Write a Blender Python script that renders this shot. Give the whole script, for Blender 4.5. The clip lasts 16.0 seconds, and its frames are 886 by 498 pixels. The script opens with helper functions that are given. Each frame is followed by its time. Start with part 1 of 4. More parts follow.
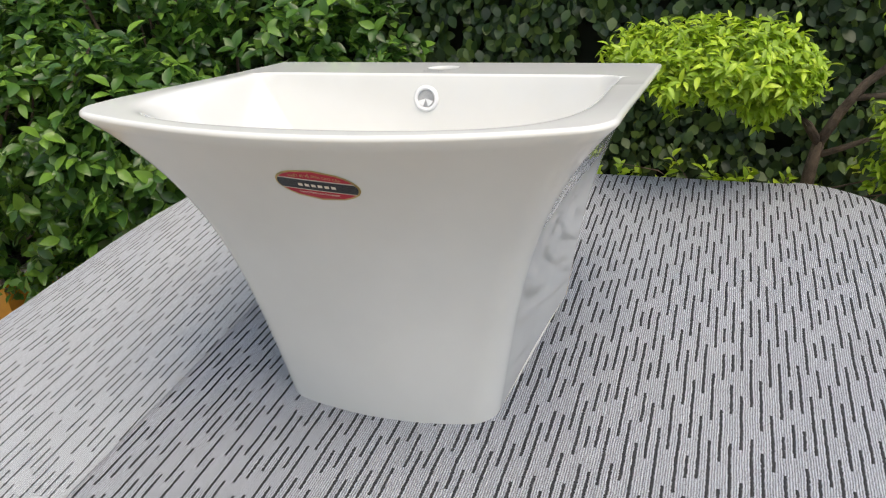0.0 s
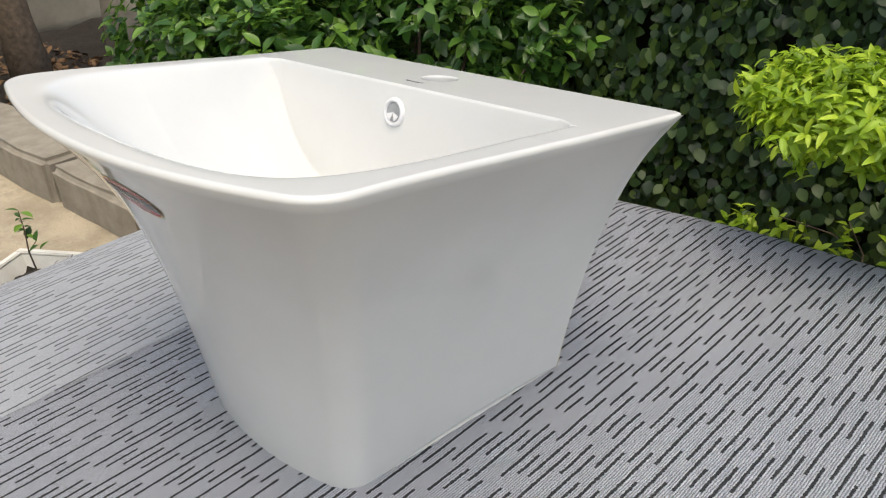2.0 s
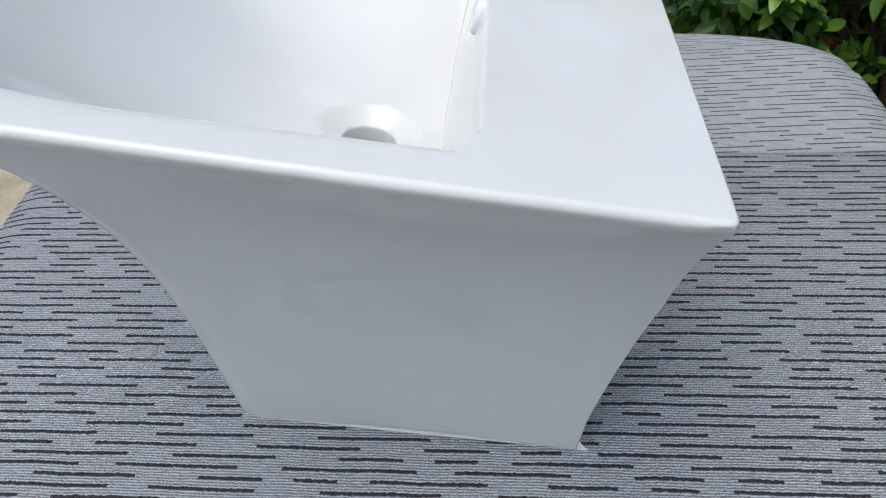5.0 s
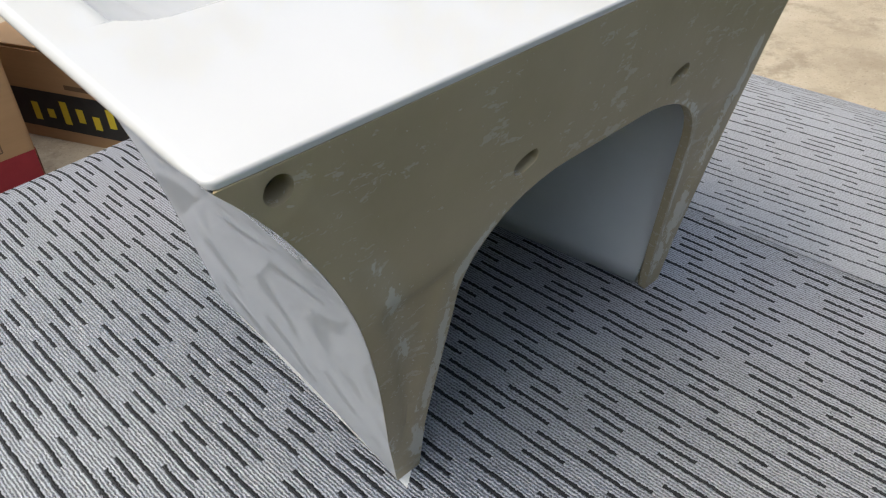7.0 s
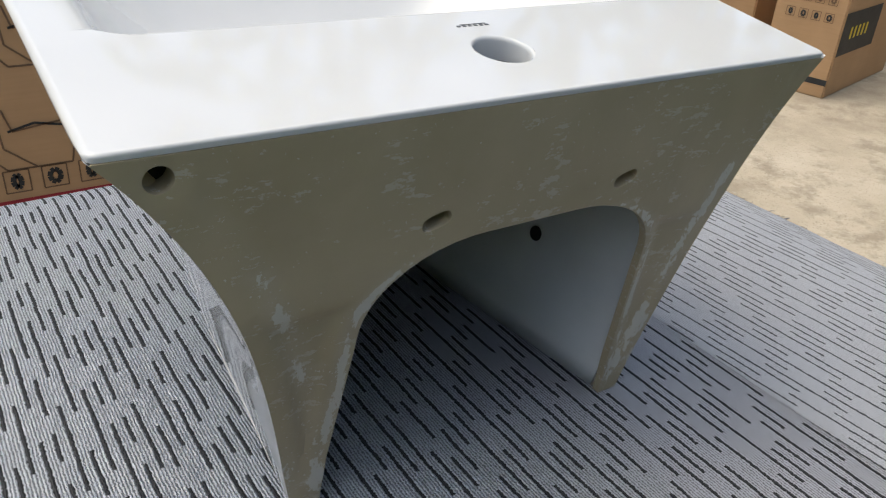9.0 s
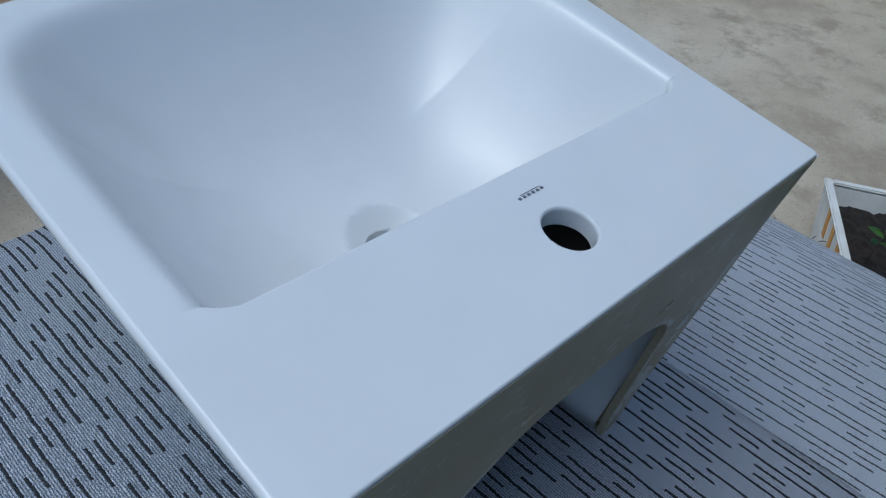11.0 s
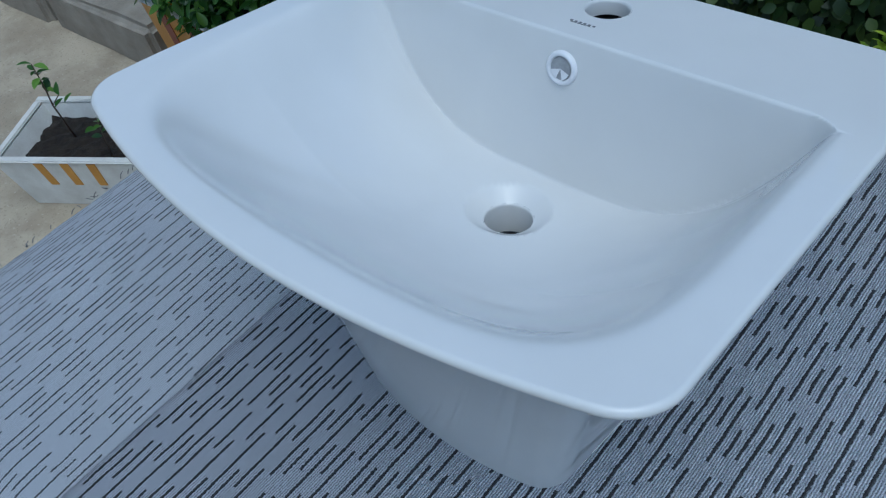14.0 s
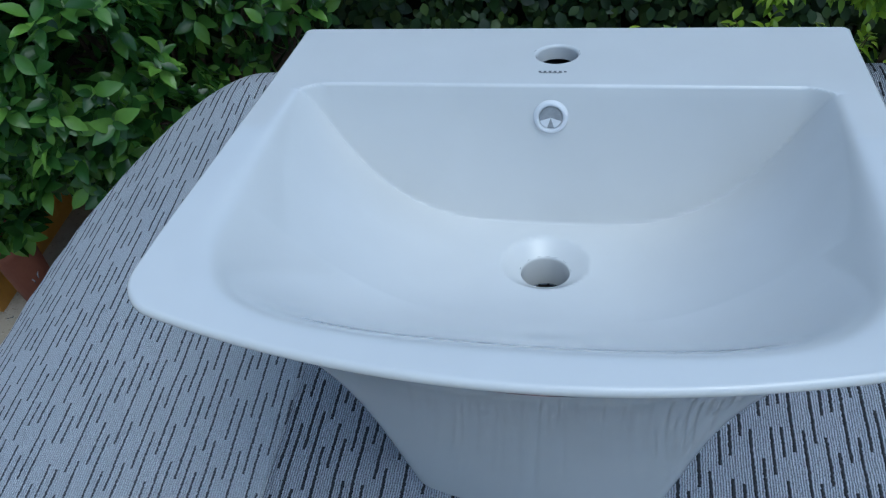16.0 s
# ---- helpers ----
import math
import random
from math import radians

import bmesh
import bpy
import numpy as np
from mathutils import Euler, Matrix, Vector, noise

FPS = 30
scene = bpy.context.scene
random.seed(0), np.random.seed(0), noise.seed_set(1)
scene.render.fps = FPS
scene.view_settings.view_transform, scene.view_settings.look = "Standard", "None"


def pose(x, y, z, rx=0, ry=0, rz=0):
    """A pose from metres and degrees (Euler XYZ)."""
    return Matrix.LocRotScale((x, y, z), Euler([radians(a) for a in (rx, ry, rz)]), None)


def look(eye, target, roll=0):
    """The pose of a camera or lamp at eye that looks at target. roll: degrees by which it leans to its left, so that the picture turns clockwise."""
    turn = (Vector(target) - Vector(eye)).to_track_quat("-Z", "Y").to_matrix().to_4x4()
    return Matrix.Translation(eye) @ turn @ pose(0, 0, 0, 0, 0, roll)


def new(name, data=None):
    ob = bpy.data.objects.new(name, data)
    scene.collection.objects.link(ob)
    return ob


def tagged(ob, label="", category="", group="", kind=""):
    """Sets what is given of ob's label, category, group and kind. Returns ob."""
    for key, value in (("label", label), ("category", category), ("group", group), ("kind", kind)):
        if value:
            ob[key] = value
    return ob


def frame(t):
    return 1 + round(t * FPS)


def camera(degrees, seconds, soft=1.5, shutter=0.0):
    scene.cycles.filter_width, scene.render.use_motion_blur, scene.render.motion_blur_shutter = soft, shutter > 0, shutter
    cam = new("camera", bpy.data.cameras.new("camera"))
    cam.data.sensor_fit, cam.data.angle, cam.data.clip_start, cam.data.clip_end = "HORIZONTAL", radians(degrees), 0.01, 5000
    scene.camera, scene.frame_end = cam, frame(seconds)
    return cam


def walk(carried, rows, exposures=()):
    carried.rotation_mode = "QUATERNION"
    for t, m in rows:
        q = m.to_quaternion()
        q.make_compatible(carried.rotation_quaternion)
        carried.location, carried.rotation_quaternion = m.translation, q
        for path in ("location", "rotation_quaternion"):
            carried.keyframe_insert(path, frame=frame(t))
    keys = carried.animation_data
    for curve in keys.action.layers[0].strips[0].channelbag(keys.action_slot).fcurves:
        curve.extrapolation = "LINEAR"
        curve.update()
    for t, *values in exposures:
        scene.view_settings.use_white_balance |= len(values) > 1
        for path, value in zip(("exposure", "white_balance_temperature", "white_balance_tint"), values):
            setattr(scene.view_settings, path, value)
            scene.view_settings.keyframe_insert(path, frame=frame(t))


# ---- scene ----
cam = camera(57.5, 16.0, soft=1.2)
PATH = [
    (0, (0.3, -0.886, 0.54), (-0.316, 0.773, -0.392), -4.4),
    (0.5, (0.353, -0.83, 0.539), (-0.416, 0.772, -0.378), -5.0),
    (1, (0.424, -0.738, 0.539), (-0.516, 0.771, -0.377), -5.2),
    (1.5, (0.479, -0.66, 0.533), (-0.637, 0.714, -0.397), -5.1),
    (2, (0.562, -0.568, 0.525), (-0.715, 0.642, -0.427), -4.4),
    (2.5, (0.61, -0.493, 0.515), (-0.789, 0.536, -0.476), -3.3),
    (3, (0.591, -0.398, 0.5), (-0.893, 0.427, -0.557), -2.5),
    (3.5, (0.56, -0.291, 0.504), (-0.988, 0.317, -0.607), -2.2),
    (4, (0.534, -0.223, 0.504), (-1.029, 0.145, -0.689), -3.1),
    (6.3, (0.406, 0.177, 0.447), (-0.87, -0.722, -0.803), -3.8),
    (6.5, (0.38, 0.204, 0.436), (-0.837, -0.791, -0.8), -3.7),
    (7, (0.334, 0.251, 0.421), (-0.766, -0.925, -0.764), -3.2),
    (7.5, (0.3, 0.283, 0.403), (-0.75, -1.023, -0.689), -1.9),
    (8, (0.284, 0.315, 0.389), (-0.736, -1.076, -0.625), -0.4),
    (8.5, (0.277, 0.338, 0.393), (-0.735, -1.092, -0.571), 1.5),
    (9, (0.284, 0.345, 0.412), (-0.726, -1.086, -0.553), 3.9),
    (9.5, (0.293, 0.331, 0.452), (-0.719, -1.062, -0.565), 6.6),
    (10, (0.3, 0.298, 0.504), (-0.72, -1.031, -0.588), 9.5),
    (10.2, (0.303, 0.284, 0.522), (-0.721, -1.015, -0.601), 10.5),
    (12.3, (0.422, -0.085, 0.609), (-0.967, -0.249, -0.821), -7.6),
    (12.5, (0.431, -0.126, 0.602), (-0.986, -0.156, -0.809), -8.8),
    (13, (0.4, -0.25, 0.597), (-0.967, 0.071, -0.828), -9.3),
    (13.2, (0.382, -0.281, 0.6), (-0.923, 0.129, -0.858), -10.7),
    (13.5, (0.362, -0.361, 0.617), (-0.85, 0.239, -0.857), -11.5),
    (14, (0.310, -0.501, 0.660), (-0.725, 0.362, -0.819), -12.5),
    (14.5, (0.264, -0.531, 0.687), (-0.578, 0.471, -0.825), -12.8),
    (15, (0.212, -0.517, 0.714), (-0.477, 0.579, -0.81), -12.9),
    (15.4, (0.165, -0.512, 0.715), (-0.422, 0.667, -0.79), -12.2),
    (15.5, (0.144, -0.541, 0.707), (-0.397, 0.704, -0.762), -11.4),
    (16, (0.033, -0.602, 0.69), (-0.326, 0.708, -0.778), -8.0),
]
walk(cam, [(t, look(e, g, r)) for t, e, g, r in PATH],
     exposures=[(0.0, 1.02, 7150, 4), (2.0, 0.85, 7100, 4), (3.3, 0.68, 6900, 4), (4.2, 0.55, 6200, 4), (6.3, 0.61, 6450, 4), (7.3, 0.90, 7000, 4), (8.8, 0.80, 6900, 4), (10.2, 0.11, 5600, 2), (12.3, -0.22, 4950, -4), (14.0, -0.14, 4950, -4), (16.0, -0.03, 4950, -4)])

# ---- sky and sun: a bright hazy day, open shade ----
SUN_ELEV, SUN_AZ = 72, 125
world = bpy.data.worlds.new("world")
scene.world = world
world.use_nodes = True
wn = world.node_tree.nodes
sky = wn.new("ShaderNodeTexSky")
sky.sky_type = "NISHITA"
sky.sun_disc = False
sky.sun_elevation, sky.sun_rotation = radians(SUN_ELEV), radians(SUN_AZ)
sky.air_density, sky.dust_density, sky.ozone_density = 1.0, 4.0, 0.6
world.node_tree.links.new(sky.outputs[0], wn["Background"].inputs[0])
wn["Background"].inputs[1].default_value = 0.15
sun_data = bpy.data.lights.new("sun", "SUN")
sun_data.energy, sun_data.angle, sun_data.color = 0.42, radians(60), (1.0, 0.97, 0.93)
sun = new("sun", sun_data)
az = radians(SUN_AZ)
sun.matrix_world = look((math.sin(az) * math.cos(radians(SUN_ELEV)) * 5, math.cos(az) * math.cos(radians(SUN_ELEV)) * 5, math.sin(radians(SUN_ELEV)) * 5), (0, 0, 0))

# ---- materials ----


class Nodes:
    """Small helper for node materials."""

    def __init__(self, name):
        self.mat = bpy.data.materials.new(name)
        self.mat.use_nodes = True
        self.tree = self.mat.node_tree
        self.bsdf = self.tree.nodes["Principled BSDF"]

    def put(self, socket, value):
        if isinstance(value, bpy.types.NodeSocket):
            self.tree.links.new(value, socket)
        elif value is not None:
            socket.default_value = value

    def node(self, kind, **inputs):
        n = self.tree.nodes.new(kind)
        for k, v in inputs.items():
            self.put(n.inputs[int(k[1:])], v)
        return n

    def coord(self, scale=(1, 1, 1), rot=0.0, shift=(0, 0, 0)):
        tc = self.node("ShaderNodeTexCoord")
        mp = self.node("ShaderNodeMapping", i0=tc.outputs["Object"])
        mp.inputs["Scale"].default_value = scale
        mp.inputs["Rotation"].default_value = (0, 0, rot)
        mp.inputs["Location"].default_value = shift
        return mp.outputs[0]

    def noise(self, scale, detail=4.0, rough=0.55, vec=None):
        n = self.tree.nodes.new("ShaderNodeTexNoise")
        self.put(n.inputs["Vector"], vec if vec is not None else self.coord())
        n.inputs["Scale"].default_value, n.inputs["Detail"].default_value, n.inputs["Roughness"].default_value = scale, detail, rough
        return n.outputs["Fac"]

    def ramp(self, fac, *stops):
        n = self.node("ShaderNodeValToRGB", i0=fac)
        el = n.color_ramp.elements
        el[0].position, el[0].color = stops[0][0], (*stops[0][1], 1)
        el[1].position, el[1].color = stops[-1][0], (*stops[-1][1], 1)
        for p, c in stops[1:-1]:
            el.new(p).color = (*c, 1)
        return n.outputs[0]

    def math(self, op, a, b=0.0, c=None):
        n = self.node("ShaderNodeMath", i0=a, i1=b)
        n.operation = op
        if c is not None:
            self.put(n.inputs[2], c)
        return n.outputs[0]

    def mix(self, fac, a, b):
        n = self.tree.nodes.new("ShaderNodeMix")
        n.data_type = "RGBA"
        self.put(n.inputs[0], fac)
        self.put(n.inputs[6], a)
        self.put(n.inputs[7], b)
        return n.outputs[2]

    def bump(self, height, strength=0.3, dist=0.002):
        n = self.tree.nodes.new("ShaderNodeBump")
        n.inputs["Strength"].default_value, n.inputs["Distance"].default_value = strength, dist
        self.put(n.inputs["Height"], height)
        self.put(self.bsdf.inputs["Normal"], n.outputs[0])

    def set(self, color=None, rough=None, **more):
        self.put(self.bsdf.inputs["Base Color"], color)
        self.put(self.bsdf.inputs["Roughness"], rough)
        for k, v in more.items():
            self.put(self.bsdf.inputs[k.replace("_", " ")], v)
        return self.mat


def c4(*c):
    return (*c, 1.0)


def glaze():
    n = Nodes("white_glaze")
    col = n.ramp(n.noise(9, 3), (0.3, (0.635, 0.635, 0.62)), (0.7, (0.672, 0.672, 0.658)))
    n.bump(n.noise(30, 2), 0.005, 0.0008)
    return n.set(col, n.ramp(n.noise(6, 3), (0.3, (0.03,) * 3), (0.7, (0.055,) * 3)), IOR=1.52)


def raw_ceramic():
    n = Nodes("unglazed_ceramic")
    big = n.ramp(n.noise(11, 5), (0.3, (0.40, 0.325, 0.20)), (0.7, (0.49, 0.405, 0.262)))
    wear = n.tree.nodes.new("ShaderNodeAttribute")
    wear.attribute_name = "wear"
    worn = wear.outputs["Fac"]
    scratch = n.noise(1.0, 6, 0.75, n.coord((55, 55, 150), 0.3))
    patch = n.noise(14, 3)
    f = n.math("MULTIPLY", n.math("GREATER_THAN", scratch, 0.575), n.math("GREATER_THAN", patch, 0.50))
    dots = n.math("MULTIPLY", n.math("GREATER_THAN", n.noise(330, 2), 0.70), n.math("GREATER_THAN", n.noise(17, 3), 0.52))
    flakes = n.math("GREATER_THAN", n.math("MULTIPLY", worn, n.noise(1.0, 5, 0.7, n.coord((210, 210, 90), 0.2))), 0.285)
    specks = n.math("GREATER_THAN", n.math("MULTIPLY_ADD", worn, 0.16, n.noise(300, 2)), 0.735)
    film = n.math("MULTIPLY", worn, n.math("MULTIPLY", n.noise(70, 4, 0.7), 0.42))
    f2 = n.math("MAXIMUM", n.math("MULTIPLY", f, 0.40), n.math("MULTIPLY", dots, 0.55))
    f2 = n.math("MAXIMUM", f2, n.math("MAXIMUM", n.math("MULTIPLY", flakes, 0.8), n.math("MAXIMUM", n.math("MULTIPLY", specks, 0.75), film)))
    col = n.mix(f2, big, c4(0.66, 0.65, 0.59))
    n.bump(n.math("MULTIPLY_ADD", flakes, 0.4, n.noise(180, 4)), 0.2, 0.0008)
    return n.set(col, n.ramp(n.noise(20, 3), (0.3, (0.36,) * 3), (0.7, (0.56,) * 3)))


def cavity_glaze():
    n = Nodes("dull_inner_glaze")
    col = n.ramp(n.noise(16, 4), (0.3, (0.80, 0.80, 0.785)), (0.7, (0.87, 0.87, 0.855)))
    n.bump(n.noise(120, 3), 0.1, 0.0008)
    return n.set(col, 0.45)


def carpet_mat(name, base_lo, base_hi, dash, pitch, length, width, rib, turn, ribbing):
    n = Nodes(name)
    vec = n.coord((1, 1, 1), turn, (-0.0035, 0.02, 0))
    wob = n.noise(26, 2, 0.5, vec)
    sep = n.node("ShaderNodeSeparateXYZ", i0=vec)
    jag = n.noise(380, 2, 0.6, vec)
    x = n.math("ADD", sep.outputs[0], n.math("ADD", n.math("MULTIPLY", n.math("SUBTRACT", wob, 0.5), 0.0024), n.math("MULTIPLY", n.math("SUBTRACT", jag, 0.5), 0.0028)))
    y = sep.outputs[1]
    v = n.math("DIVIDE", x, pitch)
    row = n.math("FLOOR", v)
    fv = n.math("SUBTRACT", v, row)
    wn1 = n.tree.nodes.new("ShaderNodeTexWhiteNoise")
    wn1.noise_dimensions = "1D"
    n.put(wn1.inputs["W"], row)
    u = n.math("ADD", n.math("DIVIDE", y, length), n.math("ADD", n.math("MULTIPLY", row, 0.41), n.math("MULTIPLY", wn1.outputs[0], 0.17)))
    cell = n.math("FLOOR", u)
    fu = n.math("SUBTRACT", u, cell)
    wn2 = n.tree.nodes.new("ShaderNodeTexWhiteNoise")
    wn2.noise_dimensions = "2D"
    comb = n.node("ShaderNodeCombineXYZ", i0=row, i1=cell)
    n.put(wn2.inputs["Vector"], comb.outputs[0])
    stop = n.math("MULTIPLY_ADD", wn2.outputs[0], 0.22, 0.60)
    nick = n.math("MULTIPLY", n.math("GREATER_THAN", wn2.outputs[0], 0.84), n.math("LESS_THAN", n.math("ABSOLUTE", n.math("SUBTRACT", fu, 0.47)), 0.09))
    inside = n.math("MULTIPLY", n.math("LESS_THAN", fu, stop), n.math("SUBTRACT", 1.0, nick))
    fray = n.noise(420, 2, 0.6, vec)
    half = n.math("MULTIPLY_ADD", fray, 0.5 * width / pitch, 0.28 * width / pitch)
    thin = n.math("LESS_THAN", n.math("ABSOLUTE", n.math("SUBTRACT", fv, 0.5)), half)
    f = n.math("MULTIPLY", inside, thin)
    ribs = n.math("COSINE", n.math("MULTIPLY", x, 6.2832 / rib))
    cord = n.math("FLOOR", n.math("DIVIDE", x, rib))
    wn3 = n.tree.nodes.new("ShaderNodeTexWhiteNoise")
    wn3.noise_dimensions = "1D"
    n.put(wn3.inputs["W"], cord)
    knit = n.math("SINE", n.math("MULTIPLY", n.math("ADD", n.math("DIVIDE", y, 0.0026), n.math("MULTIPLY_ADD", wob, 3.0, wn3.outputs[0])), 6.2832))
    loops = n.math("MULTIPLY_ADD", knit, 0.10, n.noise(1.0, 3, 0.7, n.coord((560, 420, 420), turn)))
    fine = n.noise(900, 2, 0.6, vec)
    stain = n.noise(5, 4, 0.6, vec)
    # shade in the grooves between ribs and loops goes into the pile colour
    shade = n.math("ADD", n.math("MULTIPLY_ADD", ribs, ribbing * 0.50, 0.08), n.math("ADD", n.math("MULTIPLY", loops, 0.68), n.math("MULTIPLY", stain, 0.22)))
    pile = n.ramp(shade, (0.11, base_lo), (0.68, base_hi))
    flat = n.mix(n.math("MULTIPLY", fine, 0.25), pile, c4(*[k * 1.25 for k in base_hi]))
    col = n.mix(n.math("MULTIPLY", f, 0.93), flat, c4(*dash))
    h = n.math("SUBTRACT", n.math("ADD", n.math("MULTIPLY", ribs, ribbing * 1.6), n.math("ADD", loops, n.math("MULTIPLY", fine, 0.5))), n.math("MULTIPLY", f, 1.6))
    n.bump(h, 1.0, 0.0018)
    return n.set(col, 0.95, Specular_IOR_Level=0.15, Sheen_Weight=0.04, Sheen_Roughness=0.5)


def leaf_mat(name, dark, mid, light, rough=0.35):
    n = Nodes(name)
    geo = n.tree.nodes.new("ShaderNodeNewGeometry")
    col = n.ramp(geo.outputs["Random Per Island"], (0.0, dark), (0.55, mid), (1.0, light))
    vein = n.noise(160, 3)
    col2 = n.mix(n.math("MULTIPLY", vein, 0.35), col, c4(*[k * 0.6 for k in mid]))
    n.bump(vein, 0.2, 0.001)
    n.set(col2, rough, Specular_IOR_Level=0.45)
    tr = n.node("ShaderNodeBsdfTranslucent", i0=col)
    ms = n.node("ShaderNodeMixShader", i0=0.28, i1=n.bsdf.outputs[0], i2=tr.outputs[0])
    n.tree.links.new(ms.outputs[0], n.tree.nodes["Material Output"].inputs[0])
    return n.mat


def plain(name, lo, hi, rough, scale=20, bump=0.2, dist=0.002, **more):
    n = Nodes(name)
    f = n.noise(scale, 5)
    col = n.ramp(f, (0.3, lo), (0.7, hi))
    fine = n.noise(scale * 12, 3)
    col = n.mix(n.math("MULTIPLY", fine, 0.3), col, c4(*[k * 0.7 for k in lo]))
    n.bump(n.math("ADD", f, fine), bump, dist)
    return n.set(col, rough, **more)


def cardboard():
    n = Nodes("cardboard")
    flute = n.noise(1.0, 3, 0.6, n.coord((6, 6, 130)))
    col = n.ramp(n.math("ADD", n.math("MULTIPLY", n.noise(5, 4), 0.7), n.math("MULTIPLY", flute, 0.3)), (0.3, (0.36, 0.215, 0.105)), (0.7, (0.45, 0.275, 0.14)))
    n.bump(flute, 0.15, 0.001)
    return n.set(col, 0.75)


def yard_floor():
    n = Nodes("sandy_concrete")
    worn = n.ramp(n.noise(2.2, 6, 0.65), (0.30, (0.30, 0.245, 0.175)), (0.50, (0.45, 0.385, 0.285)), (0.72, (0.56, 0.49, 0.38)))
    stain = n.ramp(n.noise(7, 5, 0.7), (0.36, (0.0,) * 3), (0.50, (1.0,) * 3))
    col = n.mix(stain, c4(0.33, 0.275, 0.20), worn)
    grit = n.noise(130, 3, 0.7)
    col = n.mix(n.math("MULTIPLY", n.math("GREATER_THAN", grit, 0.62), 0.55), col, c4(0.20, 0.165, 0.12))
    col = n.mix(n.math("MULTIPLY", n.math("GREATER_THAN", n.noise(85, 2), 0.68), 0.28), col, c4(0.66, 0.60, 0.50))
    n.bump(n.math("MULTIPLY_ADD", grit, 0.6, n.noise(22, 4)), 0.6, 0.006)
    return n.set(col, 0.9)


GLAZE, RAW, CAVITY = glaze(), raw_ceramic(), cavity_glaze()
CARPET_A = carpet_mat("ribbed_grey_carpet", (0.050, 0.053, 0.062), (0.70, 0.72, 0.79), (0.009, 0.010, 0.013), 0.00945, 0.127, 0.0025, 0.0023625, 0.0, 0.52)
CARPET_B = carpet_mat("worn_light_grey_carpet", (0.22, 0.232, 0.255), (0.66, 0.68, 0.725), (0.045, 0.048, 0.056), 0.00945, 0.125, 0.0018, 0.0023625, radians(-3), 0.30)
FIG = leaf_mat("creeping_fig_leaf", (0.013, 0.032, 0.009), (0.034, 0.074, 0.019), (0.105, 0.165, 0.030), 0.42)
SHRUB = leaf_mat("shrub_leaf", (0.022, 0.066, 0.013), (0.070, 0.165, 0.028), (0.22, 0.39, 0.055), 0.28)
LIME = leaf_mat("young_bonsai_leaf", (0.15, 0.26, 0.014), (0.33, 0.50, 0.03), (0.54, 0.68, 0.06), 0.4)
BARK = plain("bark", (0.06, 0.042, 0.028), (0.16, 0.115, 0.08), 0.85, 40, 0.8, 0.004)
# near-black colour for the shade seen through gaps in the hedge
BACK_SHADE = plain("hedge_gap_shade", (0.006, 0.010, 0.004), (0.016, 0.020, 0.009), 0.95, 14)
GROUND = yard_floor()
STONE = plain("weathered_concrete", (0.24, 0.21, 0.17), (0.38, 0.34, 0.28), 0.9, 12, 0.5, 0.006)
SOIL = plain("potting_soil", (0.012, 0.009, 0.007), (0.05, 0.036, 0.025), 0.95, 60, 0.9, 0.006)
TERRA = plain("terracotta", (0.26, 0.085, 0.055), (0.36, 0.13, 0.085), 0.7, 15)
YELLOW = plain("ochre_glazed_tile", (0.50, 0.22, 0.025), (0.66, 0.33, 0.05), 0.4, 12, 0.2)
WHITEPAINT = plain("chalky_white_paint", (0.62, 0.60, 0.55), (0.78, 0.77, 0.73), 0.8, 18, 0.4, 0.003)
BOX = cardboard()
INK = plain("black_print", (0.014, 0.014, 0.015), (0.03, 0.03, 0.03), 0.6)
FAINT = plain("faint_brown_print", (0.13, 0.075, 0.04), (0.18, 0.105, 0.055), 0.75)
REDINK = plain("red_print", (0.27, 0.012, 0.022), (0.33, 0.02, 0.032), 0.6)
YELINK = plain("yellow_print", (0.62, 0.47, 0.03), (0.72, 0.56, 0.05), 0.6)
STK_RED = plain("sticker_red", (0.40, 0.016, 0.035), (0.46, 0.025, 0.045), 0.25, 60, 0.02)
STK_BLACK = plain("sticker_black", (0.012, 0.012, 0.014), (0.02, 0.02, 0.022), 0.25, 60, 0.02)
STK_GOLD = plain("sticker_gold", (0.42, 0.30, 0.10), (0.52, 0.38, 0.14), 0.35, 60, 0.02, Metallic=0.4)
STK_PALE = plain("sticker_pale_ink", (0.66, 0.58, 0.50), (0.74, 0.66, 0.58), 0.4, 60, 0.02)
LOGO_INK = plain("grey_logo_ink", (0.09, 0.093, 0.10), (0.13, 0.133, 0.14), 0.4)
TABLEWOOD = plain("table_wood", (0.10, 0.07, 0.045), (0.18, 0.125, 0.08), 0.7, 9)
PLASTIC = plain("overflow_plastic", (0.74, 0.75, 0.76), (0.8, 0.8, 0.81), 0.25, 30, 0.03)
# near-black colour that stands in for the shade inside holes
HOLE_SHADE = plain("painted_hole_shade", (0.012, 0.011, 0.009), (0.028, 0.025, 0.02), 0.9, 30)
WALLMAT = plain("old_plaster", (0.20, 0.17, 0.13), (0.34, 0.30, 0.24), 0.9, 4, 0.4, 0.005)

# ---- mesh helpers ----


def mesh_of(name, verts, faces, material, smooth=True, weld=0.0):
    me = bpy.data.meshes.new(name)
    me.from_pydata([tuple(v) for v in verts], [], [tuple(f) for f in faces])
    if weld:
        bm = bmesh.new()
        bm.from_mesh(me)
        bmesh.ops.remove_doubles(bm, verts=bm.verts, dist=weld)
        bmesh.ops.recalc_face_normals(bm, faces=bm.faces)
        bm.to_mesh(me)
        bm.free()
    me.materials.append(material)
    if smooth:
        me.shade_smooth()
    me.update()
    return me


